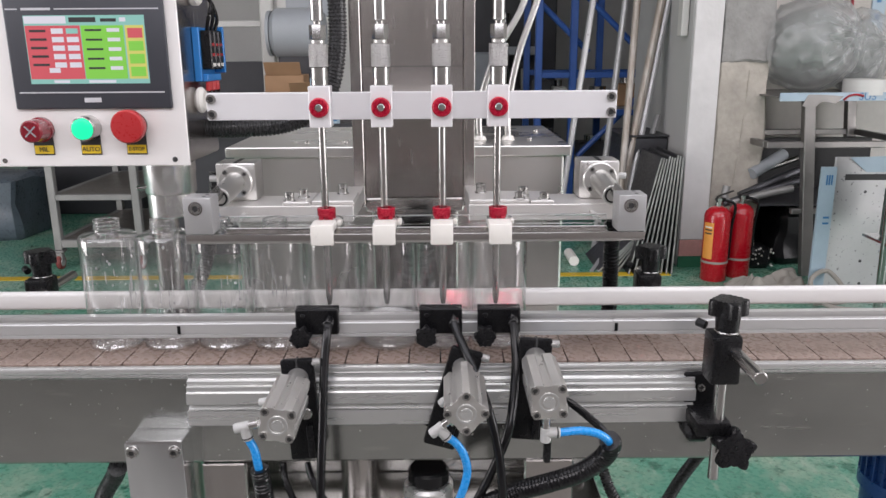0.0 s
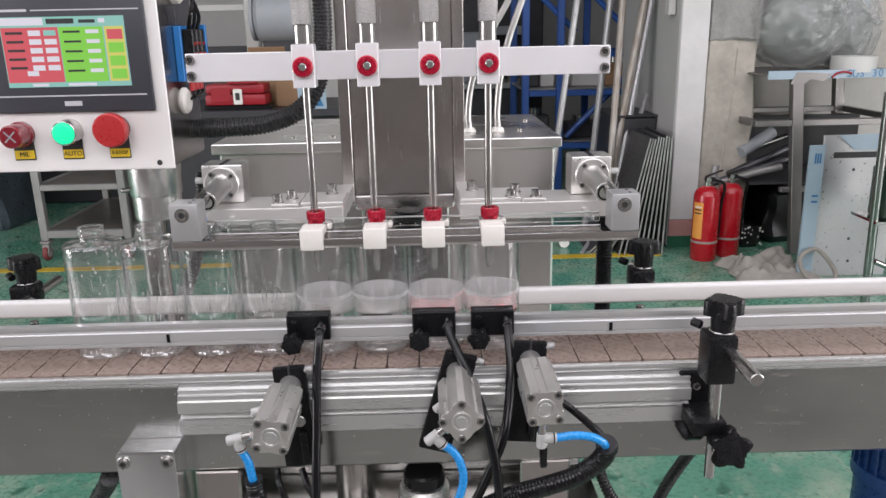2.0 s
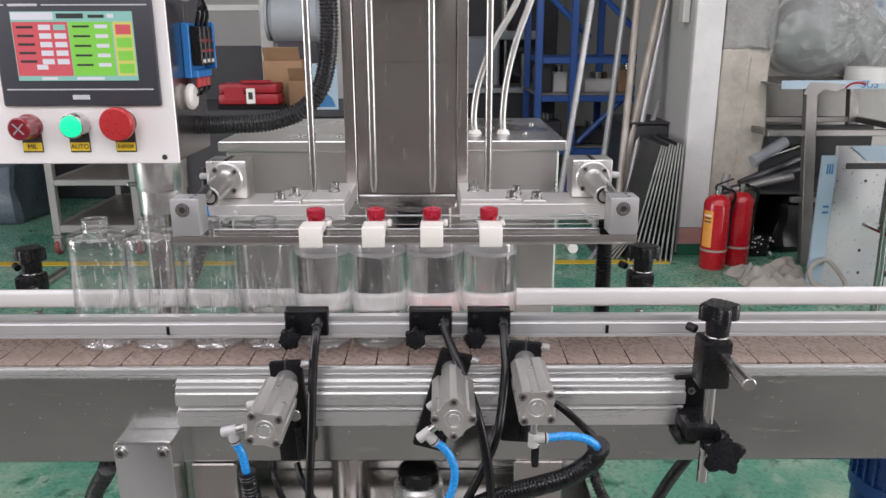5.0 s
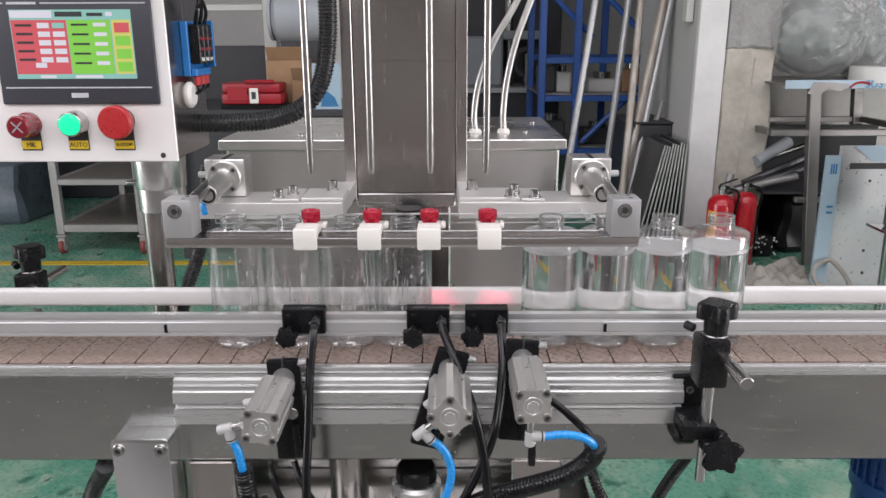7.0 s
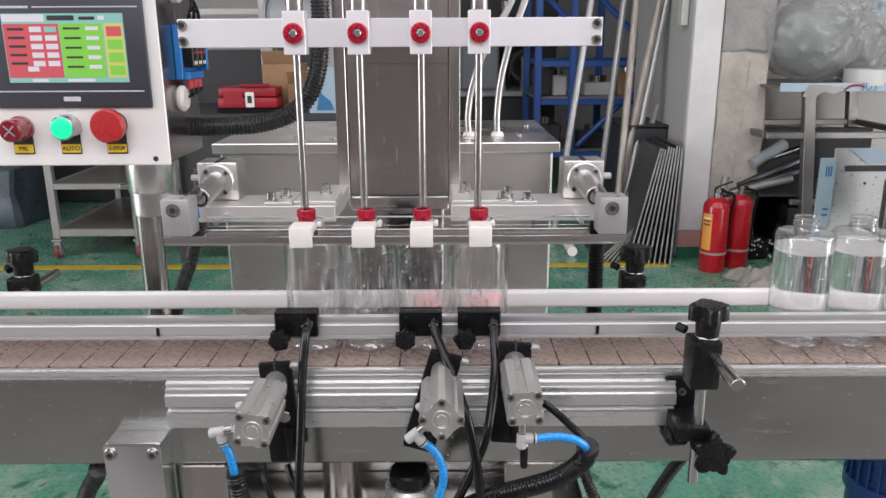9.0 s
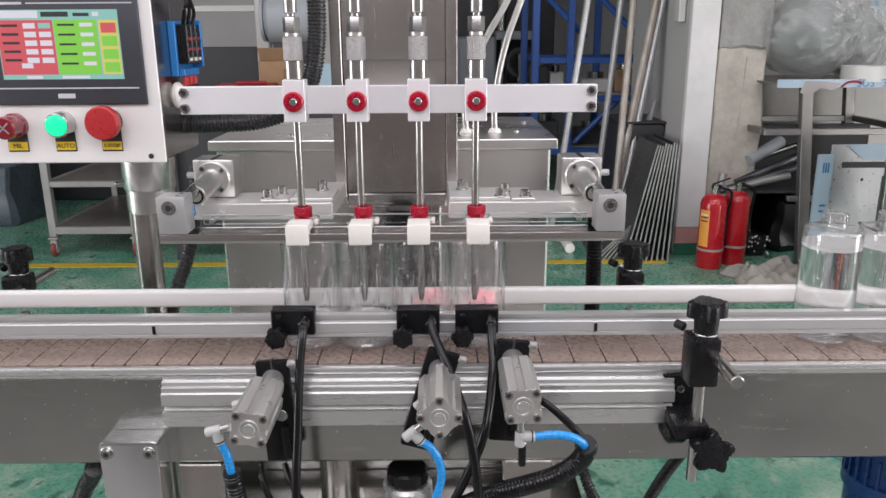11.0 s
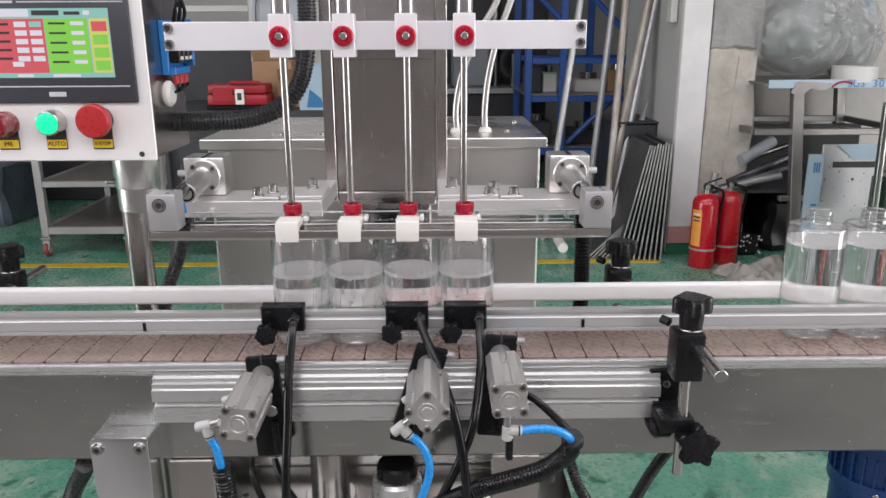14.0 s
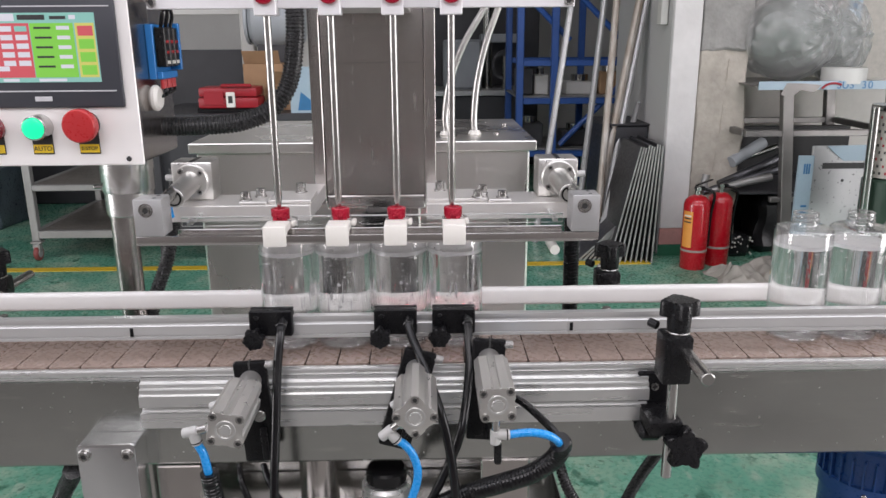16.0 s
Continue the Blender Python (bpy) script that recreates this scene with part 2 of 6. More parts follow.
PETTHICK = thin_clear("thick_bottle_plastic", (0.99, 0.99, 0.99), 1.35, 1.0, 0.0, 0.06, 0.0, 0.7, 0.30, rough=0.015)
# White haze in the base ridges stands in for their sparkle.
PETBASE = thin_clear("thick_base_plastic", (0.99, 0.99, 0.99), 1.35, 1.0, 0.0, 0.16, 0.0, 0.6, 0.40, rough=0.01)
PET = thin_clear("clear_bottle_plastic", (0.99, 0.99, 0.99), 1.5, 1.0, 0.0, 0.018, 0.09, 0.85, 0.07, 3.0, (120, 120, 4), 0.012)
WATER = thin_clear("clear_water", (0.99, 0.995, 0.995), 1.333, 0.0, 1.0, 0.0, 0.0, 0.4, 0.012, 4.0)
DROP = thin_clear("water_drop", (0.99, 0.99, 0.99), 1.33, 0.4, 0.6, 0.34, 0.0, 0.6, 0.4, rough=0.01)
FROTH = thin_clear("frothy_water_surface", (0.98, 0.98, 0.98), 1.333, 1.0, 0.0, 0.36, 1.0, 0.7, 0.14, 3.0, (90, 90, 90))
BAGFILM = thin_clear("crinkled_clear_film", (0.97, 0.98, 0.98), 1.4, 1.0, 0.0, 0.22, 0.5, 0.7, 0.08, 2.2, (5, 9, 40), 0.33)
BAGCREASE = thin_clear("creased_film", (0.97, 0.98, 0.98), 1.4, 1.0, 0.0, 0.2, 0.0, 0.4, 0.05)
ACRYL = clear("clear_acrylic", (0.96, 0.98, 0.98), 1.45, 0.03)
FOAM = mat("white_foam_bubble", (0.92, 0.92, 0.92), 0.2, 0, 0.03, 30, 300, 0.0)
FOAM.node_tree.nodes["Principled BSDF"].inputs["Alpha"].default_value = 0.6
GREENLAMP = glow("lit_green_lens", (0.0, 0.85, 0.38), 1.0)
S_RED, S_GREEN = glow("display_red", (0.72, 0.13, 0.15), 0.5), glow("display_green", (0.27, 0.72, 0.10), 0.48)
S_WHITE, S_TEAL = glow("display_white", (0.75, 0.75, 0.80), 0.55), glow("display_teal", (0.30, 0.62, 0.54), 0.5)
S_YELL = glow("display_yellow", (0.72, 0.70, 0.18), 0.5)
LEDRED = glow("sensor_red_emitter", (1.0, 0.03, 0.06), 4.0)


def floor_material():
    m = mat("green_epoxy_floor", (0.12, 0.32, 0.225), 0.3, 0, 0.25, 2.2, 60, 0.05, col2=(0.05, 0.20, 0.135))
    n, l = m.node_tree.nodes, m.node_tree.links
    b = n["Principled BSDF"]
    old = b.inputs["Base Color"].links[0].from_socket
    tc, t2, r2 = n.new("ShaderNodeTexCoord"), n.new("ShaderNodeTexNoise"), n.new("ShaderNodeValToRGB")
    t2.inputs["Scale"].default_value, t2.inputs["Detail"].default_value, t2.inputs["Roughness"].default_value = 3.2, 9, 0.72
    l.new(tc.outputs["Object"], t2.inputs["Vector"])
    r2.color_ramp.elements[0].position, r2.color_ramp.elements[1].position = 0.47, 0.66
    r2.color_ramp.elements[0].color, r2.color_ramp.elements[1].color = (0, 0, 0, 1), (0.8, 0.8, 0.8, 1)
    l.new(t2.outputs[0], r2.inputs[0])
    mix = n.new("ShaderNodeMixRGB")
    mix.inputs[2].default_value = (0.33, 0.41, 0.31, 1)
    l.new(r2.outputs[0], mix.inputs[0])
    l.new(old, mix.inputs[1])
    # dark stains and fine pale scratches
    last = mix.outputs[0]
    for scale, lo, hi, col, most, st in ((11.0, 0.60, 0.66, (0.012, 0.09, 0.055, 1), 0.75, (1, 1, 1)), (22.0, 0.63, 0.67, (0.40, 0.47, 0.38, 1), 0.4, (1, 0.4, 1)), (38.0, 0.635, 0.665, (0.02, 0.07, 0.045, 1), 0.7, (1, 1, 1)), (85.0, 0.66, 0.69, (0.50, 0.55, 0.47, 1), 0.6, (1, 1, 1))):
        mp, t3, r3, m3 = n.new("ShaderNodeMapping"), n.new("ShaderNodeTexNoise"), n.new("ShaderNodeMapRange"), n.new("ShaderNodeMixRGB")
        mp.inputs["Scale"].default_value, mp.inputs["Rotation"].default_value = st, (0, 0, 0.5)
        t3.inputs["Scale"].default_value, t3.inputs["Detail"].default_value = scale, 4
        r3.inputs[1].default_value, r3.inputs[2].default_value, r3.inputs[4].default_value = lo, hi, most
        m3.inputs[2].default_value = col
        l.new(tc.outputs["Object"], mp.inputs["Vector"])
        l.new(mp.outputs[0], t3.inputs["Vector"])
        l.new(t3.outputs[0], r3.inputs[0])
        l.new(r3.outputs[0], m3.inputs[0])
        l.new(last, m3.inputs[1])
        last = m3.outputs[0]
    l.new(last, b.inputs["Base Color"])
    return m


FLOORM = floor_material()


def scuffed_plate():
    """Brushed side plate with fine scratches; its large dark smudges also stand in for reflections."""
    m = mat("scuffed_plate_steel", (0.49, 0.495, 0.475), 0.18, 1.0, 0.10, 2.4, 40, 0.0, (0.5, 12, 12), rvar=0.02)
    n, l = m.node_tree.nodes, m.node_tree.links
    b = n["Principled BSDF"]
    base, rough = b.inputs["Base Color"].links[0].from_socket, b.inputs["Roughness"].links[0].from_socket
    tc = n.new("ShaderNodeTexCoord")
    # The first, broad layer paints dark reflections as smudges; the others are scratches and specks.
    for scale, st, lo, hi, col, most, dull in ((3.4, (1, 1, 1.6), 0.42, 0.66, (0.29, 0.295, 0.285, 1), 0.8, 0.10), (30.0, (0.35, 1, 2.2), 0.62, 0.70, (0.60, 0.59, 0.56, 1), 0.4, 0.14), (160.0, (1, 1, 1), 0.70, 0.74, (0.66, 0.65, 0.63, 1), 0.7, 0.2)):
        mp, tx, rg, mx, ad = n.new("ShaderNodeMapping"), n.new("ShaderNodeTexNoise"), n.new("ShaderNodeMapRange"), n.new("ShaderNodeMixRGB"), n.new("ShaderNodeMath")
        mp.inputs["Scale"].default_value, mp.inputs["Location"].default_value = st, (3.1, 0, 0.7)
        tx.inputs["Scale"].default_value, tx.inputs["Detail"].default_value = scale, 4
        rg.inputs[1].default_value, rg.inputs[2].default_value, rg.inputs[4].default_value = lo, hi, most
        mx.inputs[2].default_value = col
        ad.operation, ad.inputs[1].default_value = "MULTIPLY_ADD", dull
        l.new(tc.outputs["Object"], mp.inputs["Vector"])
        l.new(mp.outputs[0], tx.inputs["Vector"])
        l.new(tx.outputs[0], rg.inputs[0])
        l.new(rg.outputs[0], mx.inputs[0])
        l.new(base, mx.inputs[1])
        l.new(rg.outputs[0], ad.inputs[0])
        l.new(rough, ad.inputs[2])
        base, rough = mx.outputs[0], ad.outputs[0]
    l.new(base, b.inputs["Base Color"])
    l.new(rough, b.inputs["Roughness"])
    return m


SCUFFED = scuffed_plate()
# Blotches of this unseen floor are added to vary what the steel reflects.
CONCF = mat("blotched_aisle_concrete", (0.36, 0.35, 0.325), 0.5, 0, 0.3, 0.55, 30, 0.1, col2=(0.14, 0.145, 0.14))

# ---- mesh helpers ----
BASE = {}


def root(name, loc, label="", category="", group="", kind=""):
    ob = new(name)
    ob.empty_display_size = 0.02
    ob.location = loc
    BASE[ob] = Vector(loc)
    return tagged(ob, label, category, group, kind)


def link_mesh(name, bm, material, sharp=35):
    bmesh.ops.recalc_face_normals(bm, faces=bm.faces)
    me = bpy.data.meshes.new(name)
    bm.to_mesh(me)
    bm.free()
    me.materials.append(material)
    me.polygons.foreach_set("use_smooth", [True] * len(me.polygons))
    me.set_sharp_from_angle(angle=radians(sharp))
    return new(name, me)


def part(name, bm, material, parent, label=""):
    """One mesh under a thing or a part; the bmesh is in world metres."""
    b = BASE[parent]
    bmesh.ops.translate(bm, vec=-b, verts=bm.verts)
    ob = link_mesh(name, bm, material)
    ob.parent = parent
    BASE[ob] = b
    return tagged(ob, label)


def solo(name, bm, material, loc, label="", category="", group="", kind=""):
    """A thing that is one mesh."""
    bmesh.ops.translate(bm, vec=-Vector(loc), verts=bm.verts)
    ob = link_mesh(name, bm, material)
    ob.location = loc
    BASE[ob] = Vector(loc)
    return tagged(ob, label, category, group, kind)


def grow(bm, fresh, m):
    if m is not None:
        bmesh.ops.transform(bm, matrix=m, verts=[v for v in bm.verts if v not in fresh])


def box(bm, x0, x1, y0, y1, z0, z1, bev=0.001, m=None, seg=1):
    fresh = set(bm.verts)
    vs = bmesh.ops.create_cube(bm, size=1.0)["verts"]
    bmesh.ops.transform(bm, matrix=Matrix.Translation(((x0 + x1) / 2, (y0 + y1) / 2, (z0 + z1) / 2)) @ Matrix.Diagonal((x1 - x0, y1 - y0, z1 - z0, 1)), verts=vs)
    if bev:
        bev = min(bev, 0.45 * min(x1 - x0, y1 - y0, z1 - z0))
        bmesh.ops.bevel(bm, geom=list({e for v in vs for e in v.link_edges}), offset=bev, segments=seg, affect="EDGES", profile=0.5)
    grow(bm, fresh, m)
    return bm


def along(a, b):
    a, b = Vector(a), Vector(b)
    return Matrix.Translation(a) @ (b - a).to_track_quat("Z", "Y").to_matrix().to_4x4(), (b - a).length


def lathe(bm, prof, m=None, seg=28, closed=False):
    """Turns a profile of (radius, height) about z."""
    rings = []
    for r, z in prof:
        if r < 1e-6:
            rings.append([bm.verts.new((0, 0, z))])
        else:
            rings.append([bm.verts.new((r * math.cos(2 * math.pi * i / seg), r * math.sin(2 * math.pi * i / seg), z)) for i in range(seg)])
    pairs = list(zip(rings, rings[1:])) + ([(rings[-1], rings[0])] if closed else [])
    for p, q in pairs:
        for i in range(seg):
            j = (i + 1) % seg
            f = [p[i % len(p)], p[j % len(p)], q[j % len(q)], q[i % len(q)]]
            f = list(dict.fromkeys(f))
            if len(f) > 2:
                bm.faces.new(f)
    if m is not None:
        bmesh.ops.transform(bm, matrix=m, verts=[v for r in rings for v in r])
    return bm


def cyl(bm, a, b, r, r2=None, seg=24, bev=0.0008):
    m, h = along(a, b)
    r2 = r if r2 is None else r2
    c = min(bev, 0.4 * h, 0.4 * r, 0.4 * r2)
    return lathe(bm, [(0, 0), (r - c, 0), (r, c), (r2, h - c), (r2 - c, h), (0, h)], m, seg)


def ring(bm, a, b, ro, ri, seg=28):
    m, h = along(a, b)
    return lathe(bm, [(ri, 0), (ro, 0), (ro, h), (ri, h)], m, seg, closed=True)


def prism(bm, outline, a, b, m=None, bev=0.0):
    """Extrudes an (x, y) outline from z = a to b, then poses it by m."""
    fresh = set(bm.verts)
    lo = [bm.verts.new((x, y, a)) for x, y in outline]
    hi = [bm.verts.new((x, y, b)) for x, y in outline]
    n = len(lo)
    bm.faces.new(lo[::-1])
    top = bm.faces.new(hi)
    for i in range(n):
        bm.faces.new((lo[i], lo[(i + 1) % n], hi[(i + 1) % n], hi[i]))
    if bev:
        bmesh.ops.bevel(bm, geom=list(top.edges), offset=bev, segments=2, affect="EDGES", profile=0.6)
    grow(bm, fresh, m)
    return bm


def curve_points(pts, steps):
    p = [Vector(q) for q in pts]
    p = [2 * p[0] - p[1]] + p + [2 * p[-1] - p[-2]]
    out = []
    for i in range(1, len(p) - 2):
        for k in range(steps):
            t = k / steps
            a, b, c, d = p[i - 1], p[i], p[i + 1], p[i + 2]
            out.append(0.5 * ((2 * b) + (c - a) * t + (2 * a - 5 * b + 4 * c - d) * t * t + (3 * b - a - 3 * c + d) * t ** 3))
    return out + [p[-2]]


def sweep(bm, pts, r, seg=10, steps=8, ridge=0.0, pitch=0.005):
    """A tube along a smooth curve; ridge makes it a corrugated hose."""
    c = curve_points(pts, steps)
    if ridge:
        fine, length = [c[0]], 0.0
        for a, b in zip(c, c[1:]):
            k = max(1, round((b - a).length / (pitch / 4)))
            fine += [a.lerp(b, (i + 1) / k) for i in range(k)]
        c = fine
    rings, up = [], Vector((0.13, 0.31, 0.94)).normalized()
    for i, q in enumerate(c):
        tan = (c[min(i + 1, len(c) - 1)] - c[max(i - 1, 0)]).normalized()
        side = tan.cross(up)
        if side.length < 0.05:
            side = tan.cross(Vector((1, 0, 0)))
        side.normalize()
        up2 = side.cross(tan)
        rr = r * (1 + (ridge if i % 4 in (0, 1) else -ridge)) if ridge else r
        rings.append([bm.verts.new(q + rr * (math.cos(2 * math.pi * k / seg) * side + math.sin(2 * math.pi * k / seg) * up2)) for k in range(seg)])
    for a, b in zip(rings, rings[1:]):
        for k in range(seg):
            bm.faces.new((a[k], a[(k + 1) % seg], b[(k + 1) % seg], b[k]))
    bm.faces.new(rings[0][::-1])
    bm.faces.new(rings[-1])
    return bm


def B():
    return bmesh.new()


def star(r, lobes=5, depth=0.2, n=60):
    return [(r * (1 - depth * 0.5 + depth * 0.5 * math.cos(lobes * 2 * math.pi * i / n)) * math.cos(2 * math.pi * i / n),
             r * (1 - depth * 0.5 + depth * 0.5 * math.cos(lobes * 2 * math.pi * i / n)) * math.sin(2 * math.pi * i / n)) for i in range(n)]


def hexagon(r):
    return [(r * math.cos(math.pi / 3 * i), r * math.sin(math.pi / 3 * i)) for i in range(6)]


def socket_bolt(parent, at, way, r=0.0045, h=0.004):
    """A socket-head screw with its dark hexagon hole."""
    at, way = Vector(at), Vector(way).normalized()
    bolt = part("bolt", ring(B(), at, at + way * h, r, r * 0.58, 20), BOLT, parent, "steel socket-head screw")
    m, _ = along(at, at + way * h)
    part("socket", prism(B(), hexagon(r * 0.66), 0, h * 0.55, m), INK, bolt)
    return bolt


def lettering(name, text, size, m, material, parent, depth=0.0004):
    c = bpy.data.curves.new(name, "FONT")
    c.body, c.size, c.extrude, c.align_x, c.align_y = text, size, depth, "CENTER", "CENTER"
    tmp = bpy.data.objects.new(name, c)
    me = bpy.data.meshes.new_from_object(tmp)
    bpy.data.objects.remove(tmp)
    me.transform(m)
    me.transform(Matrix.Translation(-BASE[parent]))
    me.materials.append(material)
    ob = new(name, me)
    ob.parent = parent
    BASE[ob] = BASE[parent]
    return ob


FACING = Matrix.Rotation(radians(90), 4, "X")

# ---- hall ----
def slab(name, x0, x1, y0, y1, z0, z1, material, label, holes=()):
    """A wall, floor or ceiling; holes are openings (u0, u1, v0, v1) cut right through it."""
    axes = (x1 - x0, y1 - y0, z1 - z0)
    k = axes.index(min(axes))
    lo, hi = (x0, y0, z0), (x1, y1, z1)
    u, v = [i for i in range(3) if i != k]
    us = sorted({lo[u], hi[u], *[h[0] for h in holes], *[h[1] for h in holes]})
    vs = sorted({lo[v], hi[v], *[h[2] for h in holes], *[h[3] for h in holes]})
    bm = B()
    for a, b in zip(us, us[1:]):
        for c, d in zip(vs, vs[1:]):
            if any(h[0] <= a and b <= h[1] and h[2] <= c and d <= h[3] for h in holes):
                continue
            l, h = [0, 0, 0], [0, 0, 0]
            l[k], h[k], l[u], h[u], l[v], h[v] = lo[k], hi[k], a, b, c, d
            box(bm, l[0], h[0], l[1], h[1], l[2], h[2], 0)
    bmesh.ops.remove_doubles(bm, verts=bm.verts, dist=1e-5)
    return solo(name, bm, material, (0, 0, 0), label, kind="structure")


slab("floor_aisle", -6.2, 5.2, -2.4, -0.3, -0.15, 0.0, CONCF, "unseen grey concrete aisle floor, blotched for the steel's reflections")
slab("floor", -6.2, 5.2, -0.3, 8.2, -0.15, 0.0, FLOORM, "scuffed green epoxy floor of a workshop")
slab("ceiling", -6.2, 5.2, -2.4, 8.2, 4.5, 4.65, CEIL, "pale sheet ceiling with an added, unseen skylight opening", ((-4.2, 4.8, -1.35, 1.05),))
slab("wall_north", -6.2, 5.2, 8.0, 8.2, 0, 4.5, WALLW, "plain off-white workshop wall")
slab("wall_south", -6.2, 5.2, -2.4, -2.2, 0, 4.5, WALLS, "grey-brown wall with three high windows", ((-4.9, -2.3, 2.0, 3.5), (-1.3, 1.3, 2.0, 3.5), (2.3, 4.9, 2.0, 3.5)))
slab("wall_west", -6.2, -6.0, -2.2, 8.0, 0, 4.5, WALLW, "off-white wall with a wide open doorway", ((-1.9, 0.3, 0.0, 2.75),))
slab("wall_east", 5.0, 5.2, -2.2, 8.0, 0, 4.5, WALLW, "off-white wall with an added, unseen open doorway", ((-1.9, 0.3, 0.0, 2.75),))
slab("wall_bay", 1.86, 5.0, 4.25, 4.4, 0, 4.5, WALLB, "stained off-white wall behind the storage rack")
for k, wx in enumerate((-3.6, 0.0, 3.6)):
    w = root("window_%d" % (k + 1), (wx, -2.3, 2.0), "high window in a thin white frame", kind="structure")
    for a, b, c, d in ((-1.3, -1.24, 2.0, 3.5), (1.24, 1.3, 2.0, 3.5), (-0.03, 0.03, 2.06, 3.44), (-1.24, 1.24, 2.0, 2.06), (-1.24, 1.24, 3.44, 3.5)):
        part("window_frame", box(B(), wx + a, wx + b, -2.34, -2.26, c, d, 0.004), OFFW, w)
solo("floor_line", box(B(), -6.0, 1.32, 3.33, 3.40, 0.0, 0.003, 0), LINE, (0, 3.36, 0), "worn yellow safety line painted on the floor", kind="structure")


def pillar():
    p = root("pillar", (1.62, 3.85, 0), "wide pillar, half white paint and half bare plaster", "pillar", kind="structure")
    part("grey_side", box(B(), 1.405, 1.57, 3.51, 4.75, 0, 4.5, 0.012), PILLARG, p, "grey side, darker than the face")
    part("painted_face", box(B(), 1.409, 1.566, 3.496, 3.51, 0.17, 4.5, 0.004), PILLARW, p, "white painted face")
    part("primer_patch", box(B(), 1.409, 1.566, 3.497, 3.51, 0.07, 0.168, 0.002), PINK, p, "flaking pink primer")
    part("green_skirting", box(B(), 1.407, 1.568, 3.496, 3.51, 0.0, 0.068, 0.002), GREENSK, p)
    bm = box(B(), 1.572, 1.86, 3.52, 4.5, 0, 1.20, 0.01)
    bmesh.ops.subdivide_edges(bm, edges=[e for e in bm.edges if e.calc_length() > 0.15], cuts=18, use_grid_fill=True)
    for v in bm.verts:
        v.co += 0.012 * noise.noise_vector(v.co * 6) + 0.006 * noise.noise_vector(v.co * 23)
    part("mortar_seam", sweep(B(), [(1.70, 3.521, 0.45), (1.725, 3.522, 0.75), (1.735, 3.521, 0.95), (1.745, 3.522, 1.14)], 0.004, 6, 6), PLASTER, p, "pale mortar seam")
    part("plaster", bm, PLASTER, p, "bare beige plaster with a rough edge")
    bm = box(B(), 1.572, 1.86, 3.505, 4.5, 1.195, 4.5, 0.01)
    bmesh.ops.subdivide_edges(bm, edges=[e for e in bm.edges if e.calc_length() > 0.15], cuts=18, use_grid_fill=True)
    for v in bm.verts:
        v.co += 0.022 * noise.noise_vector(v.co * 7) + 0.008 * noise.noise_vector(v.co * 25)
    part("concrete", bm, CONCRETE, p, "rough grey concrete above the plaster")
    part("conduit_box", box(B(), 1.36, 1.40, 3.58, 3.66, 1.33, 1.6, 0.005), OFFW, p)


pillar()

# ---- conveyor ----
BELTZ = 0.8945
X0, X1 = -1.02, 1.127


def conveyor():
    c = root("conveyor", (0.05, 0.04, 0), "stainless steel bottle conveyor with aluminium edges", "conveyor")
    for y0, y1, nm in ((-0.0302, -0.024, "side_plate"), (0.094, 0.1, "side_plate")):
        part(nm, box(B(), X0, X1, y0, y1, 0.768, 0.8805, 0.002), SCUFFED, c, "scuffed brushed steel side plate")
    part("edge_profile", box(B(), X0, X1, -0.0318, -0.0226, 0.8807, 0.8846, 0.0008), ALU, c, "bright aluminium edge strip")
    part("edge_profile", box(B(), X0, X1, -0.0335, -0.0226, 0.8848, 0.8938, 0.003, seg=2), ALU, c, "bright aluminium edge strip")
    part("edge_profile", box(B(), X0, X1, 0.0935, 0.104, 0.8807, 0.894, 0.002), ALU, c)
    part("bottom_pan", box(B(), X0, X1, -0.0238, 0.0938, 0.764, 0.769, 0.001), DULL, c)
    part("wear_strip", box(B(), -0.95, 1.05, 0.006, 0.022, 0.868, 0.8885, 0.001), BLACK, c)
    part("wear_strip", box(B(), -0.95, 1.05, 0.064, 0.08, 0.868, 0.8885, 0.001), BLACK, c)
    for x in (X0 + 0.03, X1 - 0.03):
        part("sprocket", cyl(B(), (x + (0.02 if x < 0 else -0.0205), -0.005, 0.8445), (x + (0.02 if x < 0 else -0.0205), 0.076, 0.8445), 0.044), BLACK, c)
    for x in (-0.85, 0.95):
        for y in (-0.02, 0.1):
            part("leg", cyl(B(), (x, y + 0.005, 0.03), (x, y + 0.005, 0.756), 0.022), STEELV, c, "round stainless leg")
            part("foot", cyl(B(), (x, y + 0.005, 0), (x, y + 0.005, 0.032), 0.035, 0.026), BLACK, c, "black levelling foot")
    return c


conveyor()

RUN = 118 * 0.0381
STRAIGHT = (RUN - 2 * math.pi * 0.0475) / 2
BX = -0.97


def belt():
    """A chain of 118 slats; returns them for motions()."""
    b = root("conveyor_belt", (0, 0.035, 0), "brown plastic slat chain belt running on the conveyor", "conveyor belt")
    h = 0.0381 / 2
    side = [(0.0022, -0.057), (0.0008, -0.0545), (0.0008, -0.0155), (0.00001, -0.015), (0.00001, -0.0085), (0.0014, -0.008), (0.0014, -0.0055), (0.00001, -0.005), (0.00001, 0.0015), (0.0012, 0.002), (0.0012, 0.004), (0.00001, 0.0045), (0.00001, 0.007), (0.0007, 0.0075), (0.0007, 0.057)]
    plan = [(h - g, y) for g, y in side] + [(-h + g, y) for g, y in side[::-1]]
    bm = prism(B(), plan, -0.0048, 0.0)
    me = bpy.data.meshes.new("slat")
    bmesh.ops.recalc_face_normals(bm, faces=bm.faces)
    bm.to_mesh(me)
    bm.free()
    me.materials.append(BELT)
    out = []
    for _ in range(118):
        s = new("slat", me)
        s.parent = b
        out.append(s)
    return out


SLATS = belt()


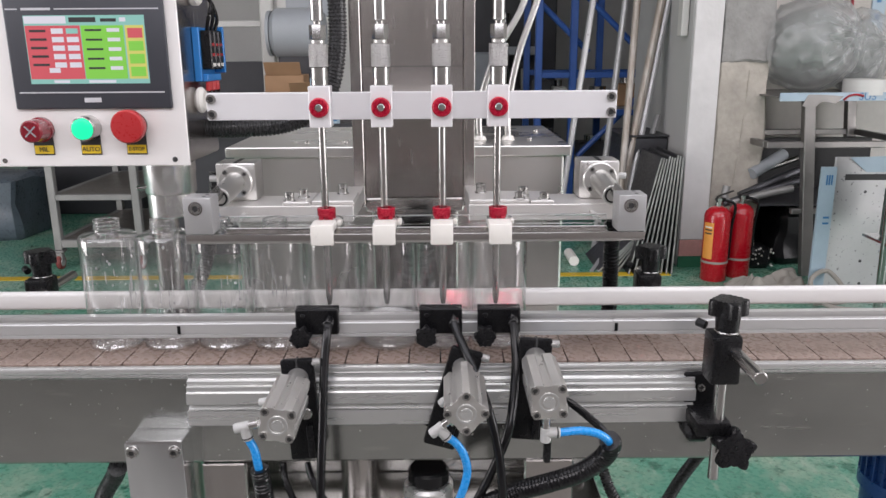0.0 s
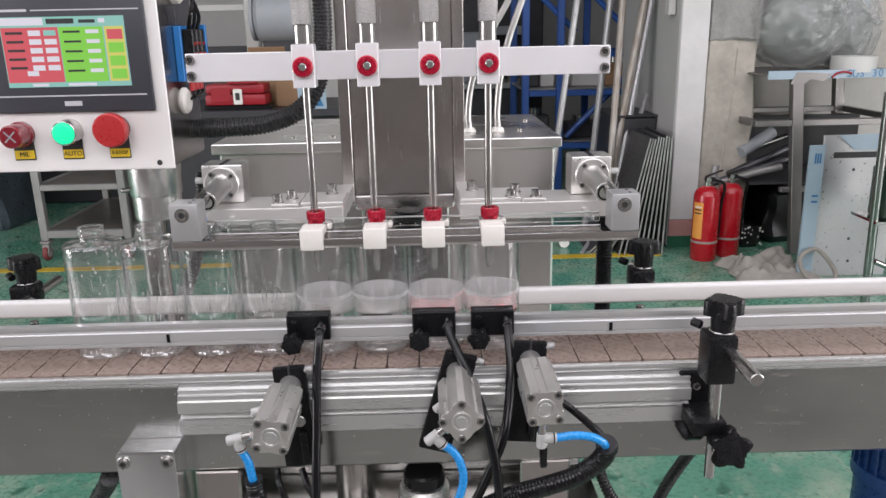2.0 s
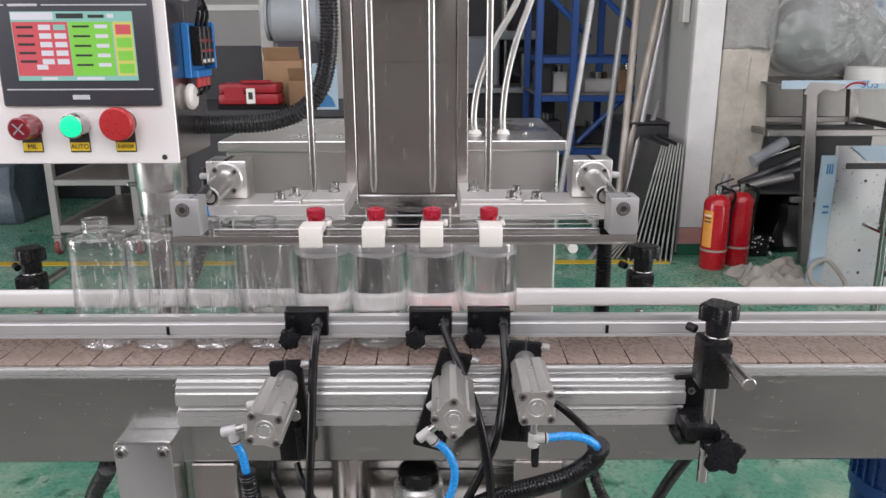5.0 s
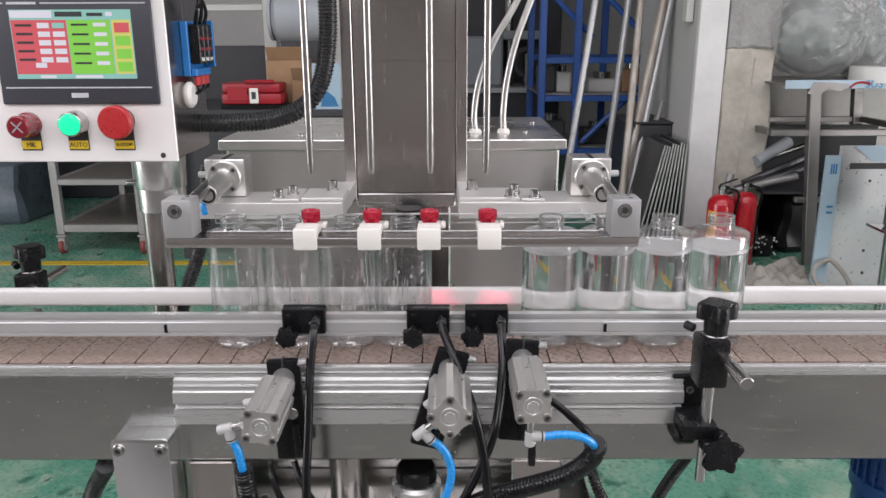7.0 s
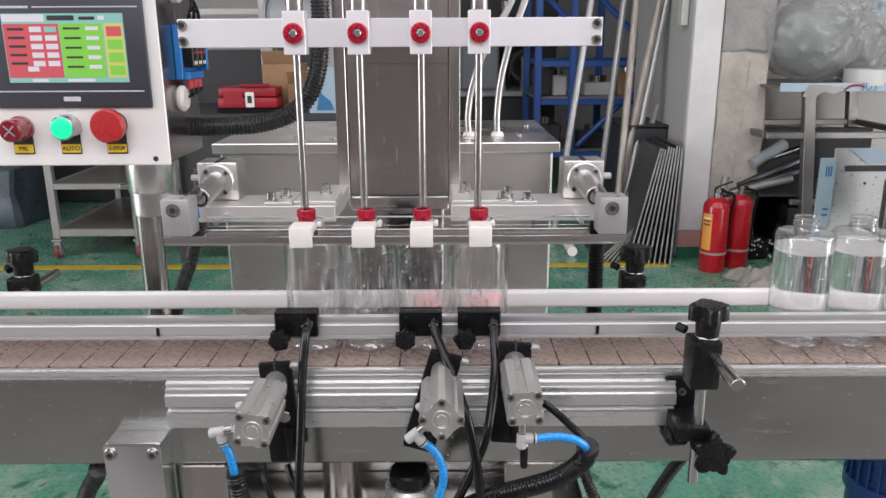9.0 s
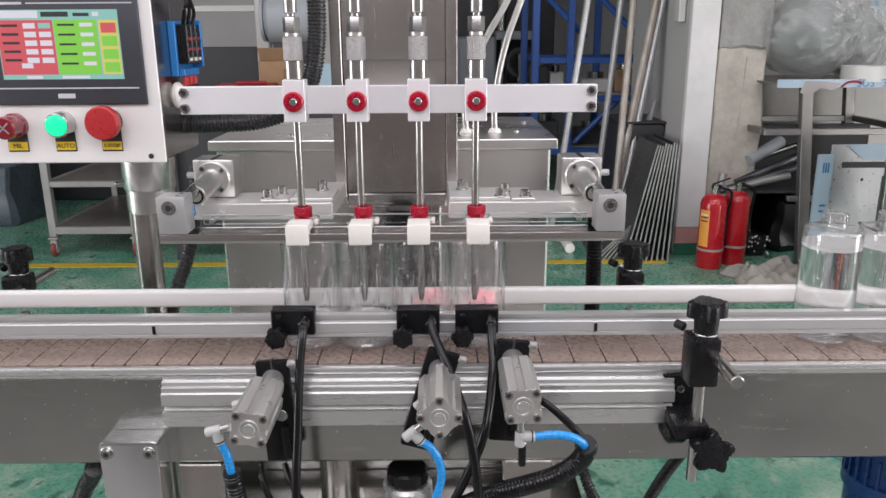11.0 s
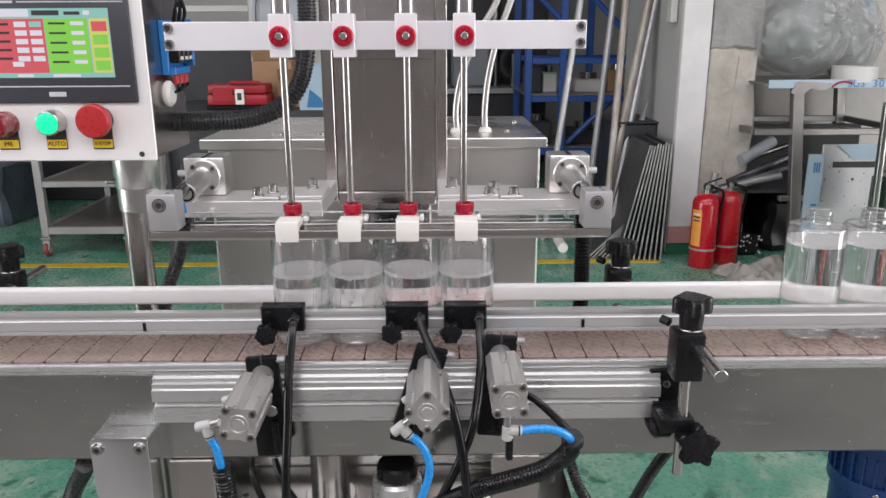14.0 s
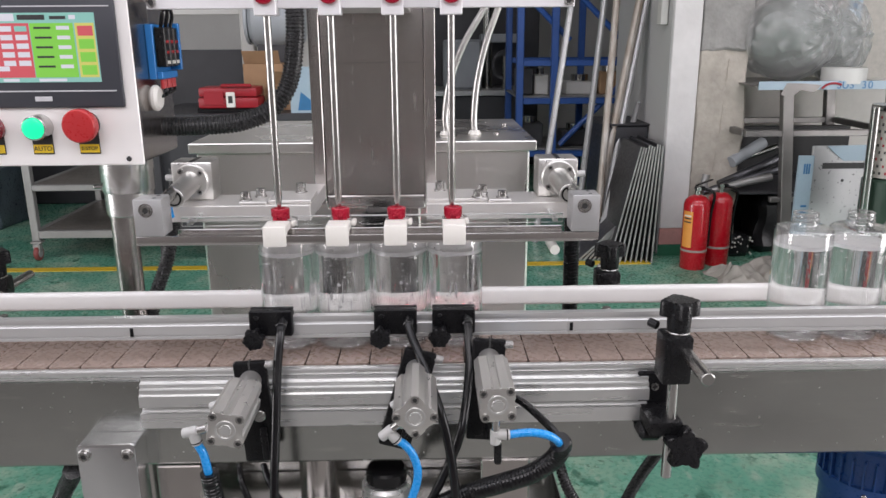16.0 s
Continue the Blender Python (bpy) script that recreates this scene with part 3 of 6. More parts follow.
def slat_pose(s):
    """The pose of a slat s metres along the loop, in the belt's space."""
    s %= RUN
    r, zc = 0.0475, BELTZ - 0.0475
    arc = math.pi * r
    if s < STRAIGHT:
        return pose(BX + s, 0, BELTZ)
    s -= STRAIGHT
    if s < arc:
        a = s / r
        return pose(BX + STRAIGHT + r * math.sin(a), 0, zc + r * math.cos(a), 0, math.degrees(a), 0)
    s -= arc
    if s < STRAIGHT:
        return pose(BX + STRAIGHT - s, 0, zc - r, 0, 180, 0)
    a = (s - STRAIGHT) / r
    return pose(BX - r * math.sin(a), 0, zc - r * math.cos(a), 0, 180 + math.degrees(a), 0)


def guide_rails():
    f = root("front_guide_rail", (0, 0.005, 0.93), "aluminium guide rail beside the belt, in three lengths", "guide rail")
    for a, b in ((X0, -0.3203), (-0.3200, 0.2070), (0.2073, X1)):
        bm = B()
        prof = [(0.0, 0.919), (0.0, 0.9222), (0.0022, 0.9228), (0.0022, 0.9242), (0.0, 0.9248), (0.0, 0.936), (0.0035, 0.9385), (0.0035, 0.9415), (0.0005, 0.9425), (0.0005, 0.9465), (0.0105, 0.9465), (0.0105, 0.919)]
        vs = [[bm.verts.new((x, y, z)) for y, z in prof] for x in (a, b)]
        n = len(prof)
        for i in range(n):
            bm.faces.new((vs[0][i], vs[0][(i + 1) % n], vs[1][(i + 1) % n], vs[1][i]))
        bm.faces.new(vs[0][::-1])
        bm.faces.new(vs[1])
        part("rail_length", bm, RAILALU, f)
    for x in (-0.322, 0.2085):
        part("end_slot", box(B(), x, x + 0.004, -0.0008, 0.004, 0.9235, 0.934, 0.0004), BLACKM, f)
    g = root("rear_guide_rail", (0, 0.092, 0.937), "white plastic guide rail behind the bottles", "guide rail")
    part("strip", box(B(), X0, X1, 0.085, 0.098, 0.926, 0.950, 0.005, seg=3), WHITERAIL, g)
    part("carrier", box(B(), X0, X1, 0.0985, 0.108, 0.930, 0.945, 0.001), ALU, g)


guide_rails()


def rail_clamp(x, y, s, label):
    """A clamp that holds a guide rail: s = -1 before the belt, 1 behind it."""
    c = root("rail_clamp", (x, y, 0.80), label, "clamp", "guide rail clamps")
    m = pose(x, y, 0.979)
    part("knob", prism(B(), star(0.0225, 4, 0.42), -0.009, 0.009, m, 0.004), BLACK, c, "black plastic four-lobed knob")
    part("hub", cyl(B(), (x, y, 0.951), (x, y, 0.974), 0.0125, 0.014), BLACK, c)
    part("collar", cyl(B(), (x, y, 0.9495), (x, y, 0.952), 0.0135), POLISH, c)
    part("block", box(B(), x - 0.0195, x + 0.0135, y - 0.017, y + 0.017, 0.892 if s < 0 else 0.921, 0.9495, 0.004, seg=2), BLACK, c, "split black plastic clamp block")
    part("slot", box(B(), x - 0.0165, x - 0.0120, y - 0.0174, y - 0.016, 0.912 if s < 0 else 0.926, 0.9460, 0.0003), RUBBER, c)
    part("cross_rod", cyl(B(), (x + 0.006, y - s * 0.048 if s < 0 else y + 0.075, 0.930), (x + 0.006, y - s * -0.083 if s < 0 else y - 0.062, 0.930), 0.0072), POLISH, c, "bright steel cross rod")
    part("upright_rod", cyl(B(), (x - 0.001, y, 0.7675), (x - 0.001, y, 0.893), 0.0062), POLISH, c, "bright steel upright rod")
    part("screw", cyl(B(), (x - 0.022, y + 0.004, 0.956), (x - 0.030, y + 0.012, 0.958), 0.005), BLACKM, c)
    if s > 0:
        return c
    part("lower_block", box(B(), x - 0.028, x + 0.011, y - 0.012, y + 0.0445, 0.826, 0.844, 0.003, seg=2), BLACK, c)
    part("mount_plate", box(B(), x - 0.03, x + 0.008, y + 0.038, y + 0.0445, 0.812, 0.884, 0.002), BLACKM, c)
    part("lower_jaw", box(B(), x - 0.033, x - 0.006, y + 0.004, y + 0.04, 0.81, 0.8255, 0.005, pose(0, 0, 0)), BLACK, c)
    part("star_knob", prism(B(), star(0.0255, 5, 0.42), -0.007, 0.007, Matrix.Translation((x + 0.011, y - 0.022, 0.817)) @ Matrix.Rotation(radians(78), 4, "X") @ Matrix.Rotation(radians(12), 4, "Z"), 0.003), BLACK, c, "black star knob")
    part("knob_stem", cyl(B(), (x + 0.011, y - 0.018, 0.818), (x + 0.010, y + 0.01, 0.824), 0.009), BLACK, c)
    socket_bolt(c, (x - 0.010, y + 0.037, 0.866), (0, -1, 0), 0.0045, 0.003)
    return c


rail_clamp(0.3155, -0.075, -1, "black clamp with star knobs and steel rods before the conveyor")
rail_clamp(0.294, 0.165, 1, "black knob clamp on a steel rod behind the conveyor")
rail_clamp(-0.565, 0.165, 1, "black knob clamp on a steel rod behind the conveyor")


def profile_bar():
    p = root("profile_bar", (0, -0.022, 0.845), "double-slot aluminium profile bolted before the conveyor", "aluminium profile")
    o = [(-0.0455, 0.825), (-0.0455, 0.8435), (-0.040, 0.8435), (-0.036, 0.8475), (-0.036, 0.8495), (-0.040, 0.852), (-0.0455, 0.852), (-0.0455, 0.866), (-0.0418, 0.8668), (-0.0418, 0.8722),
         (-0.0378, 0.8732), (-0.0378, 0.8752), (-0.0392, 0.8765), (-0.0392, 0.8785), (-0.0355, 0.8795), (-0.0335, 0.8802), (-0.0335, 0.8842), (-0.0304, 0.8845), (-0.0304, 0.825)]
    bm = B()
    vs = [[bm.verts.new((x, y, z)) for y, z in o] for x in (-0.303, 0.2975)]
    n = len(o)
    for i in range(n):
        bm.faces.new((vs[0][i], vs[0][(i + 1) % n], vs[1][(i + 1) % n], vs[1][i]))
    bm.faces.new(vs[0][::-1])
    bm.faces.new(vs[1])
    part("extrusion", bm, ALU, p)
    # Black strip painted in for the shade at the bottom of the slot.
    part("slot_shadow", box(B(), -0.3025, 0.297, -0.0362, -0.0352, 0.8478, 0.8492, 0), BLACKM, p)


profile_bar()


def bracket():
    b = root("leg_bracket", (-0.357, -0.03, 0.45), "satin steel bracket plate bolted before the conveyor", "bracket")
    m = Matrix.Translation((-0.3395, -0.066, 0)) @ FACING
    face = [(-0.0335, 0.30), (0.0335, 0.30)]
    for cx, cz, a0 in ((0.0285, 0.811, 0), (-0.0285, 0.811, 90)):
        face += [(cx + 0.005 * math.cos(radians(a0 + 15 * k)), cz + 0.005 * math.sin(radians(a0 + 15 * k))) for k in range(7)]
    part("front_face", prism(B(), face, -0.003, 0.0, m, 0.0008), SATIN, b, "satin steel front plate")
    part("top_face", box(B(), -0.3725, -0.3065, -0.0628, -0.0306, 0.8105, 0.8135, 0.0006), SATIN, b)
    for x in (-0.3725, -0.3095):
        part("side_flange", box(B(), x, x + 0.003, -0.0628, -0.0306, 0.30, 0.8103, 0.0006), SATIN, b)
    for x in (-0.364, -0.315):
        w = part("washer", cyl(B(), (x, -0.066, 0.803), (x, -0.0672, 0.803), 0.0076), POLISH, b)
        socket_bolt(w, (x, -0.0672, 0.803), (0, -1, 0), 0.0058, 0.004)
    part("stem", box(B(), -0.37, -0.31, -0.060, -0.036, 0.0, 0.299, 0.002), STEELV, b)


bracket()


def stop_cylinder(x, z, roll, lever, fit_way, label, thread=0.010):
    """A compact air cylinder on a black arm that stops the bottles."""
    c = root("air_cylinder", (x, -0.11, z), label, "air cylinder", "bottle stop cylinders")
    R = Matrix.Translation((x, 0, z)) @ Matrix.Rotation(radians(roll), 4, "Y")
    body = B()
    h = 0.0185
    o = []
    for k in range(4):
        for u, v in ((-h, -0.0135), (-h, -0.0045), (-h + 0.0025, -0.003), (-h + 0.0025, 0.003), (-h, 0.0045), (-h, 0.0135), (-h + 0.005, h)):
            a = -k * math.pi / 2
            o.append((u * math.cos(a) - v * math.sin(a), u * math.sin(a) + v * math.cos(a)))
    Y = R @ Matrix.Rotation(radians(90), 4, "X")
    part("body", prism(body, o, 0.090, 0.172, Y, 0.0012), ALUCAST, c, "ribbed satin aluminium body")
    part("end_ring", ring(B(), R @ Vector((0, -0.1722, 0)), R @ Vector((0, -0.1735, 0)), 0.0105, 0.0085), ALU, c)
    part("end_cap", cyl(B(), R @ Vector((0, -0.172, 0)), R @ Vector((0, -0.1728, 0)), 0.0062), ALU, c)
    for u, v in ((-0.0135, -0.0135), (0.0135, -0.0135), (0.0135, 0.0135), (-0.0135, 0.0135)):
        socket_bolt(c, R @ Vector((u, -0.1715, v)), (0, -1, 0), 0.0043, 0.002)
    part("nose", cyl(B(), (x, -0.091, z), (x, -0.048, z), 0.0125), ALUCAST, c)
    part("piston_rod", cyl(B(), (x, -0.05, z), (x, -0.012, z), 0.0055), POLISH, c)
    T = Matrix.Translation((x, 0, z)) @ Matrix.Rotation(radians(lever), 4, "Y")
    part("clamp_arm", box(B(), -0.019, 0.019, -0.0565, -0.0465, -0.105, 0.022, 0.003, T, 2), BLACKM, c, "black clamp arm")
    part("clamp_slit", box(B(), -0.001, 0.001, -0.0568, -0.046, 0.010, 0.0225, 0.0002, T), INK, c)
    part("pinch_screw", cyl(B(), T @ Vector((0.016, -0.0515, 0.0165)), T @ Vector((0.027, -0.0515, 0.0165)), 0.0046), KNURL, c)
    part("lever_handle", box(B(), 0.004, 0.012, -0.064, -0.058, -0.100, -0.058, 0.0025, T, 2), BLACK, c, "small black lever handle")
    part("lever_hub", cyl(B(), T @ Vector((0.006, -0.057, -0.042)), T @ Vector((0.006, -0.065, -0.042)), 0.0075), POLISH, c)
    u = Vector((fit_way[0], 0, fit_way[1])).normalized()
    side = Vector((-u.z, 0, u.x))
    p0 = Vector((x, -0.158, z)) + u * 0.0185
    f = part("elbow_fitting", cyl(B(), p0, p0 + u * thread, 0.0044), POLISH, c, "metal thread of the air fitting")
    part("elbow_body", cyl(B(), p0 + u * (thread - 0.001), p0 + u * (thread + 0.015), 0.0054), GREYW, f, "white plastic elbow")
    part("elbow_collar", cyl(B(), p0 + u * (thread + 0.0045) - side * 0.002, p0 + u * (thread + 0.0045) + side * 0.015, 0.0056), GREYW, f)
    end = p0 + u * (thread + 0.0045) + side * 0.0115
    part("release_ring", ring(B(), end, end + side * 0.0012, 0.0060, 0.0045), BLACKM, f, "dark release ring")
    part("fitting_nut", prism(B(), hexagon(0.0066), 0, 0.0045, along(p0, p0 + u)[0]), POLISH, f, "steel hexagon nut")
    q0 = Vector((x, -0.105, z)) + u * 0.0185
    part("flow_valve", cyl(B(), q0, q0 + u * 0.016, 0.0048), GREYW, c, "small white flow control")
    return p0 + u * (thread + 0.0045) + side * 0.014, side


t_a, s_a = stop_cylinder(-0.168, 0.890, 8, -3, (-1, -0.22), "compact air cylinder with an elbow fitting on a black arm", 0.015)
t_b, s_b = stop_cylinder(0.0225, 0.901, 45, 16, (-0.75, -0.62), "compact air cylinder turned on edge on a slanting black arm", 0.013)
t_c, s_c = stop_cylinder(0.1055, 0.913, -4, 4, (-0.02, -1), "compact air cylinder with a tee fitting on a black arm", 0.0175)


def hoses_front():
    lab = "bright blue pneumatic tube from an air cylinder"
    for pts in (
            [t_a, (-0.1965, -0.158, 0.855), (-0.194, -0.157, 0.835), (-0.190, -0.15, 0.79)],
            [t_b, (0.0115, -0.158, 0.862), (0.020, -0.157, 0.848), (0.024, -0.156, 0.827), (0.018, -0.155, 0.80), (0.0, -0.15, 0.755)],
            [t_c, (0.14, -0.156, 0.873), (0.158, -0.154, 0.869), (0.170, -0.15, 0.860), (0.1765, -0.142, 0.848)]):
        solo("air_tube", sweep(B(), pts, 0.0044, 12, 10), BLUETUBE, pts[0], lab, "air tube", "blue air tubes")
    solo("conduit", sweep(B(), [(-0.1935, -0.156, 0.833), (-0.191, -0.153, 0.80), (-0.190, -0.14, 0.74), (-0.2, -0.1, 0.66)], 0.0092, 16, 8, 0.045, 0.0042), RUBBER, (-0.19, -0.15, 0.80), "black corrugated sleeve round a blue tube", "hose")
    solo("conduit", sweep(B(), [(0.174, -0.146, 0.856), (0.1775, -0.14, 0.848), (0.172, -0.13, 0.827), (0.149, -0.125, 0.806), (0.116, -0.12, 0.791), (0.079, -0.11, 0.773), (0.03, -0.11, 0.75)], 0.0108, 16, 8, 0.035, 0.0042), RUBBER, (0.17, -0.14, 0.85), "black corrugated sleeve curving under the conveyor", "hose")
    for pts in ([(0.118, -0.03, 0.85), (0.14, -0.06, 0.862), (0.165, -0.12, 0.862), (0.178, -0.138, 0.852)],):
        solo("cable", sweep(B(), pts, 0.0045, 10, 10), RUBBER, pts[0], "short black cable behind an air cylinder", "cable")
    for pts in ([(-0.17, -0.02, 0.76), (-0.155, -0.04, 0.735), (-0.11, -0.06, 0.68)], [(-0.2, -0.02, 0.76), (-0.19, -0.04, 0.735), (-0.15, -0.06, 0.66)]):
        solo("cable", sweep(B(), pts, 0.004, 10, 8), RUBBER, pts[0], "thin black cable below the conveyor", "cable")
    solo("conduit", sweep(B(), [(0.42, 0.11, 0.78), (0.40, 0.15, 0.70), (0.35, 0.2, 0.55), (0.3, 0.25, 0.3)], 0.0085, 12, 8, 0.09, 0.0045), CONDUIT, (0.42, 0.11, 0.75), "dark corrugated conduit below the conveyor", "hose")
    solo("conduit", sweep(B(), [(-0.41, -0.01, 0.75), (-0.43, 0.02, 0.72), (-0.47, 0.06, 0.66), (-0.52, 0.1, 0.55)], 0.011, 12, 8, 0.08, 0.0045), CONDUIT, (-0.41, -0.01, 0.75), "dark corrugated conduit below the conveyor", "hose")
    solo("conduit", sweep(B(), [(0.2, 0.03, 0.75), (0.212, 0.0, 0.71), (0.235, -0.01, 0.66), (0.25, -0.02, 0.55)], 0.007, 12, 8, 0.09, 0.004), CONDUIT, (0.2, 0.03, 0.75), "thin corrugated conduit beside the machine base", "hose")


hoses_front()
hang = solo("hanging_lever", box(B(), 0.1045, 0.1125, -0.151, -0.143, 0.832, 0.864, 0.0025, seg=2), BLACK, (0.1085, -0.147, 0.848), "black lever hanging under an air cylinder", "lever")
part("pivot_screw", cyl(B(), (0.1085, -0.1512, 0.860), (0.1085, -0.1535, 0.860), 0.0034), BOLT, hang)


def sensor(x, knob_turn, cable, label):
    s = root("fibre_sensor", (x, -0.012, 0.943), label, "sensor", "bottle sensors")
    part("mount_block", box(B(), x - 0.0255, x + 0.0255, -0.0125, -0.0015, 0.926, 0.958, 0.0015), BLACKM, s, "black anodised mounting block")
    part("top_tab", box(B(), x - 0.0255, x + 0.0255, -0.0014, 0.004, 0.9475, 0.9582, 0.0008), BLACKM, s)
    part("clamp_knob", prism(B(), star(0.0135, 6, 0.3), -0.004, 0.006, Matrix.Translation((x - 0.0175, -0.026, 0.9285)) @ Matrix.Rotation(radians(90), 4, "X") @ Matrix.Rotation(radians(knob_turn), 4, "Z"), 0.002), BLACK, s, "glossy black star knob")
    part("knob_stem", cyl(B(), (x - 0.0175, -0.022, 0.9285), (x - 0.0175, -0.0125, 0.9285), 0.005), BLACK, s)
    part("set_screw", cyl(B(), (x - 0.0165, -0.0125, 0.9495), (x - 0.0165, -0.0135, 0.9495), 0.0032), RUBBER, s)
    part("sensor_head", cyl(B(), (x + 0.0155, -0.014, 0.9465), (x + 0.0155, -0.030, 0.944), 0.0062), RUBBER, s)
    part("cable", sweep(B(), cable, 0.0052, 12, 10), RUBBER, s, "thick black sensor cable")
    part("emitter", cyl(B(), (x + 0.0155, 0.0115, 0.9515), (x + 0.0155, 0.0118, 0.9515), 0.0028), LEDRED, s, "small red emitter")


sensor(-0.1505, 10, [(-0.135, -0.028, 0.9445), (-0.1355, -0.036, 0.934), (-0.138, -0.05, 0.90), (-0.139, -0.075, 0.84), (-0.141, -0.1, 0.76), (-0.142, -0.1, 0.66)], "black sensor mount with a star knob and cable on the rail")
sensor(-0.0025, 30, [(0.013, -0.028, 0.9445), (0.016, -0.038, 0.938), (0.03, -0.075, 0.915), (0.05, -0.11, 0.87), (0.063, -0.125, 0.80), (0.066, -0.12, 0.70)], "black sensor mount with a star knob and curving cable")
sensor(0.067, 0, [(0.0825, -0.028, 0.9445), (0.083, -0.036, 0.934), (0.083, -0.06, 0.90), (0.073, -0.1, 0.85), (0.055, -0.105, 0.80), (0.02, -0.1, 0.72)], "black sensor mount with a star knob and crossing cable")
for lx in (0.013, 0.0825):
    d = bpy.data.lights.new("sensor_beam", "SPOT")
    d.energy, d.color, d.spot_size, d.spot_blend, d.shadow_soft_size = 0.28, (1.0, 0.05, 0.09), radians(46), 1.0, 0.003
    new("sensor_beam", d).matrix_world = look((lx, 0.014, 0.9515), (lx, 0.085, 0.930))

# ---- filling machine ----
def machine_base():
    b = root("machine_base", (-0.05, 0.35, 0), "stainless steel base of the filling machine behind the conveyor", "machine base")
    part("cabinet", box(B(), -0.30, 0.205, 0.12, 0.9, 0.12, 0.70, 0.004), STEEL, b)
    part("front_shelf", box(B(), -0.30, 0.215, -0.035, 0.119, 0.655, 0.664, 0.002), DULL, b, "low steel shelf below the conveyor")
    part("shelf_front", box(B(), -0.30, 0.215, -0.035, -0.029, 0.12, 0.6545, 0.002), DULL, b)
    part("support_post", cyl(B(), (-0.112, 0.045, 0.664), (-0.112, 0.045, 0.752), 0.026), STEELV, b, "round steel support post")
    part("post_flange", cyl(B(), (-0.112, 0.045, 0.664), (-0.112, 0.045, 0.668), 0.034), DULL, b)
    g = part("adjusting_ring", cyl(B(), (-0.020, 0.01, 0.664), (-0.020, 0.01, 0.716), 0.032, bev=0.004), ALU, b, "aluminium adjusting ring")
    part("rubber_top", cyl(B(), (-0.020, 0.01, 0.716), (-0.020, 0.01, 0.736), 0.0265, bev=0.003), RUBBER, g, "black ribbed rubber top")
    part("angle_bracket", box(B(), 0.0995, 0.16, -0.0285, -0.0155, 0.664, 0.766, 0.002), STEELV, b)
    part("angle_bracket", box(B(), -0.300, -0.245, -0.026, -0.0155, 0.664, 0.7625, 0.002), STEELV, b)
    for x, y in ((-0.232, -0.02), (-0.224, 0.03)):
        socket_bolt(b, (x, y, 0.664), (0, 0, 1), 0.008, 0.012)
    for x in (-0.27, 0.175):
        for y in (0.16, 0.86):
            part("foot", cyl(B(), (x, y, 0), (x, y, 0.12), 0.025), BLACK, b)
    b2 = root("liquid_tank", (-0.078, 0.72, 0.7), "stainless steel liquid tank with an overhanging lid", "tank")
    part("tank_body", box(B(), -0.378, 0.224, 0.512, 0.875, 0.70, 1.071, 0.004), TANKSTEEL, b2, "brushed steel tank wall")
    part("lid", box(B(), -0.388, 0.2345, 0.5, 0.885, 1.0712, 1.089, 0.0015), TANKSTEEL, b2, "flanged steel lid")
    for x, y in ((-0.25, 0.56), (-0.178, 0.56), (0.17, 0.6), (0.2, 0.75), (-0.33, 0.8)):
        socket_bolt(b2, (x, y, 1.089), (0, 0, 1), 0.005, 0.004)
    socket_bolt(b2, (0.208, 0.512, 0.968), (0, -1, 0), 0.006, 0.004)
    for i, (hx, hy) in enumerate(((0.075, 0.60), (0.129, 0.60))):
        part("hose_grommet", cyl(B(), (hx, hy, 1.089), (hx, hy, 1.097), 0.013, 0.010), WHITEP, b2, "white hose grommet")
    for pts in ([(0.075, 0.6, 1.09), (0.073, 0.6, 1.13), (0.083, 0.6, 1.19), (0.11, 0.6, 1.26), (0.15, 0.6, 1.33), (0.18, 0.6, 1.42)], [(0.129, 0.6, 1.09), (0.128, 0.6, 1.13), (0.134, 0.6, 1.19), (0.15, 0.6, 1.26), (0.178, 0.6, 1.34), (0.2, 0.6, 1.42)]):
        solo("braided_hose", sweep(B(), pts, 0.0062, 12, 10), ALUCAST, pts[0], "pale braided liquid hose rising from the tank", "hose", "tank hoses")


machine_base()


def lift_column():
    c = root("lift_column", (-0.04, 0.33, 1.02), "brushed steel lift column with a sunk front panel", "column")
    part("front_panel", box(B(), -0.118, 0.034, 0.301, 0.304, 1.034, 1.75, 0.001), STEELV, c, "sunk brushed steel panel")
    part("side_flange", box(B(), -0.135, -0.1185, 0.295, 0.40, 1.02, 1.75, 0.0008), STEELV, c)
    part("side_flange", box(B(), 0.0345, 0.051, 0.295, 0.40, 1.02, 1.75, 0.0008), STEELV, c)
    part("foot_plate", box(B(), -0.118, 0.034, 0.297, 0.39, 1.012, 1.0335, 0.002), STEEL, c)
    part("back_panel", box(B(), -0.118, 0.034, 0.39, 0.394, 1.034, 1.75, 0.001), STEELV, c)
    part("panel_seam", box(B(), -0.117, 0.033, 0.2995, 0.3012, 1.232, 1.2335, 0), DULL, c)
    part("stand", box(B(), -0.11, 0.026, 0.31, 0.385, 0.70, 1.0118, 0.003), STEELV, c)
    b = solo("bellows", sweep(B(), [(-0.036, 0.255, 0.80), (-0.036, 0.255, 0.9), (-0.036, 0.255, 1.02)], 0.0235, 22, 8, 0.13, 0.0125), RUBBER, (-0.03, 0.255, 0.8), "black rubber bellows before the lift column", "bellows")
    part("clamp_plate", box(B(), -0.06, 0.0, 0.235, 0.285, 0.79, 0.8, 0.002), DULL, b)


lift_column()


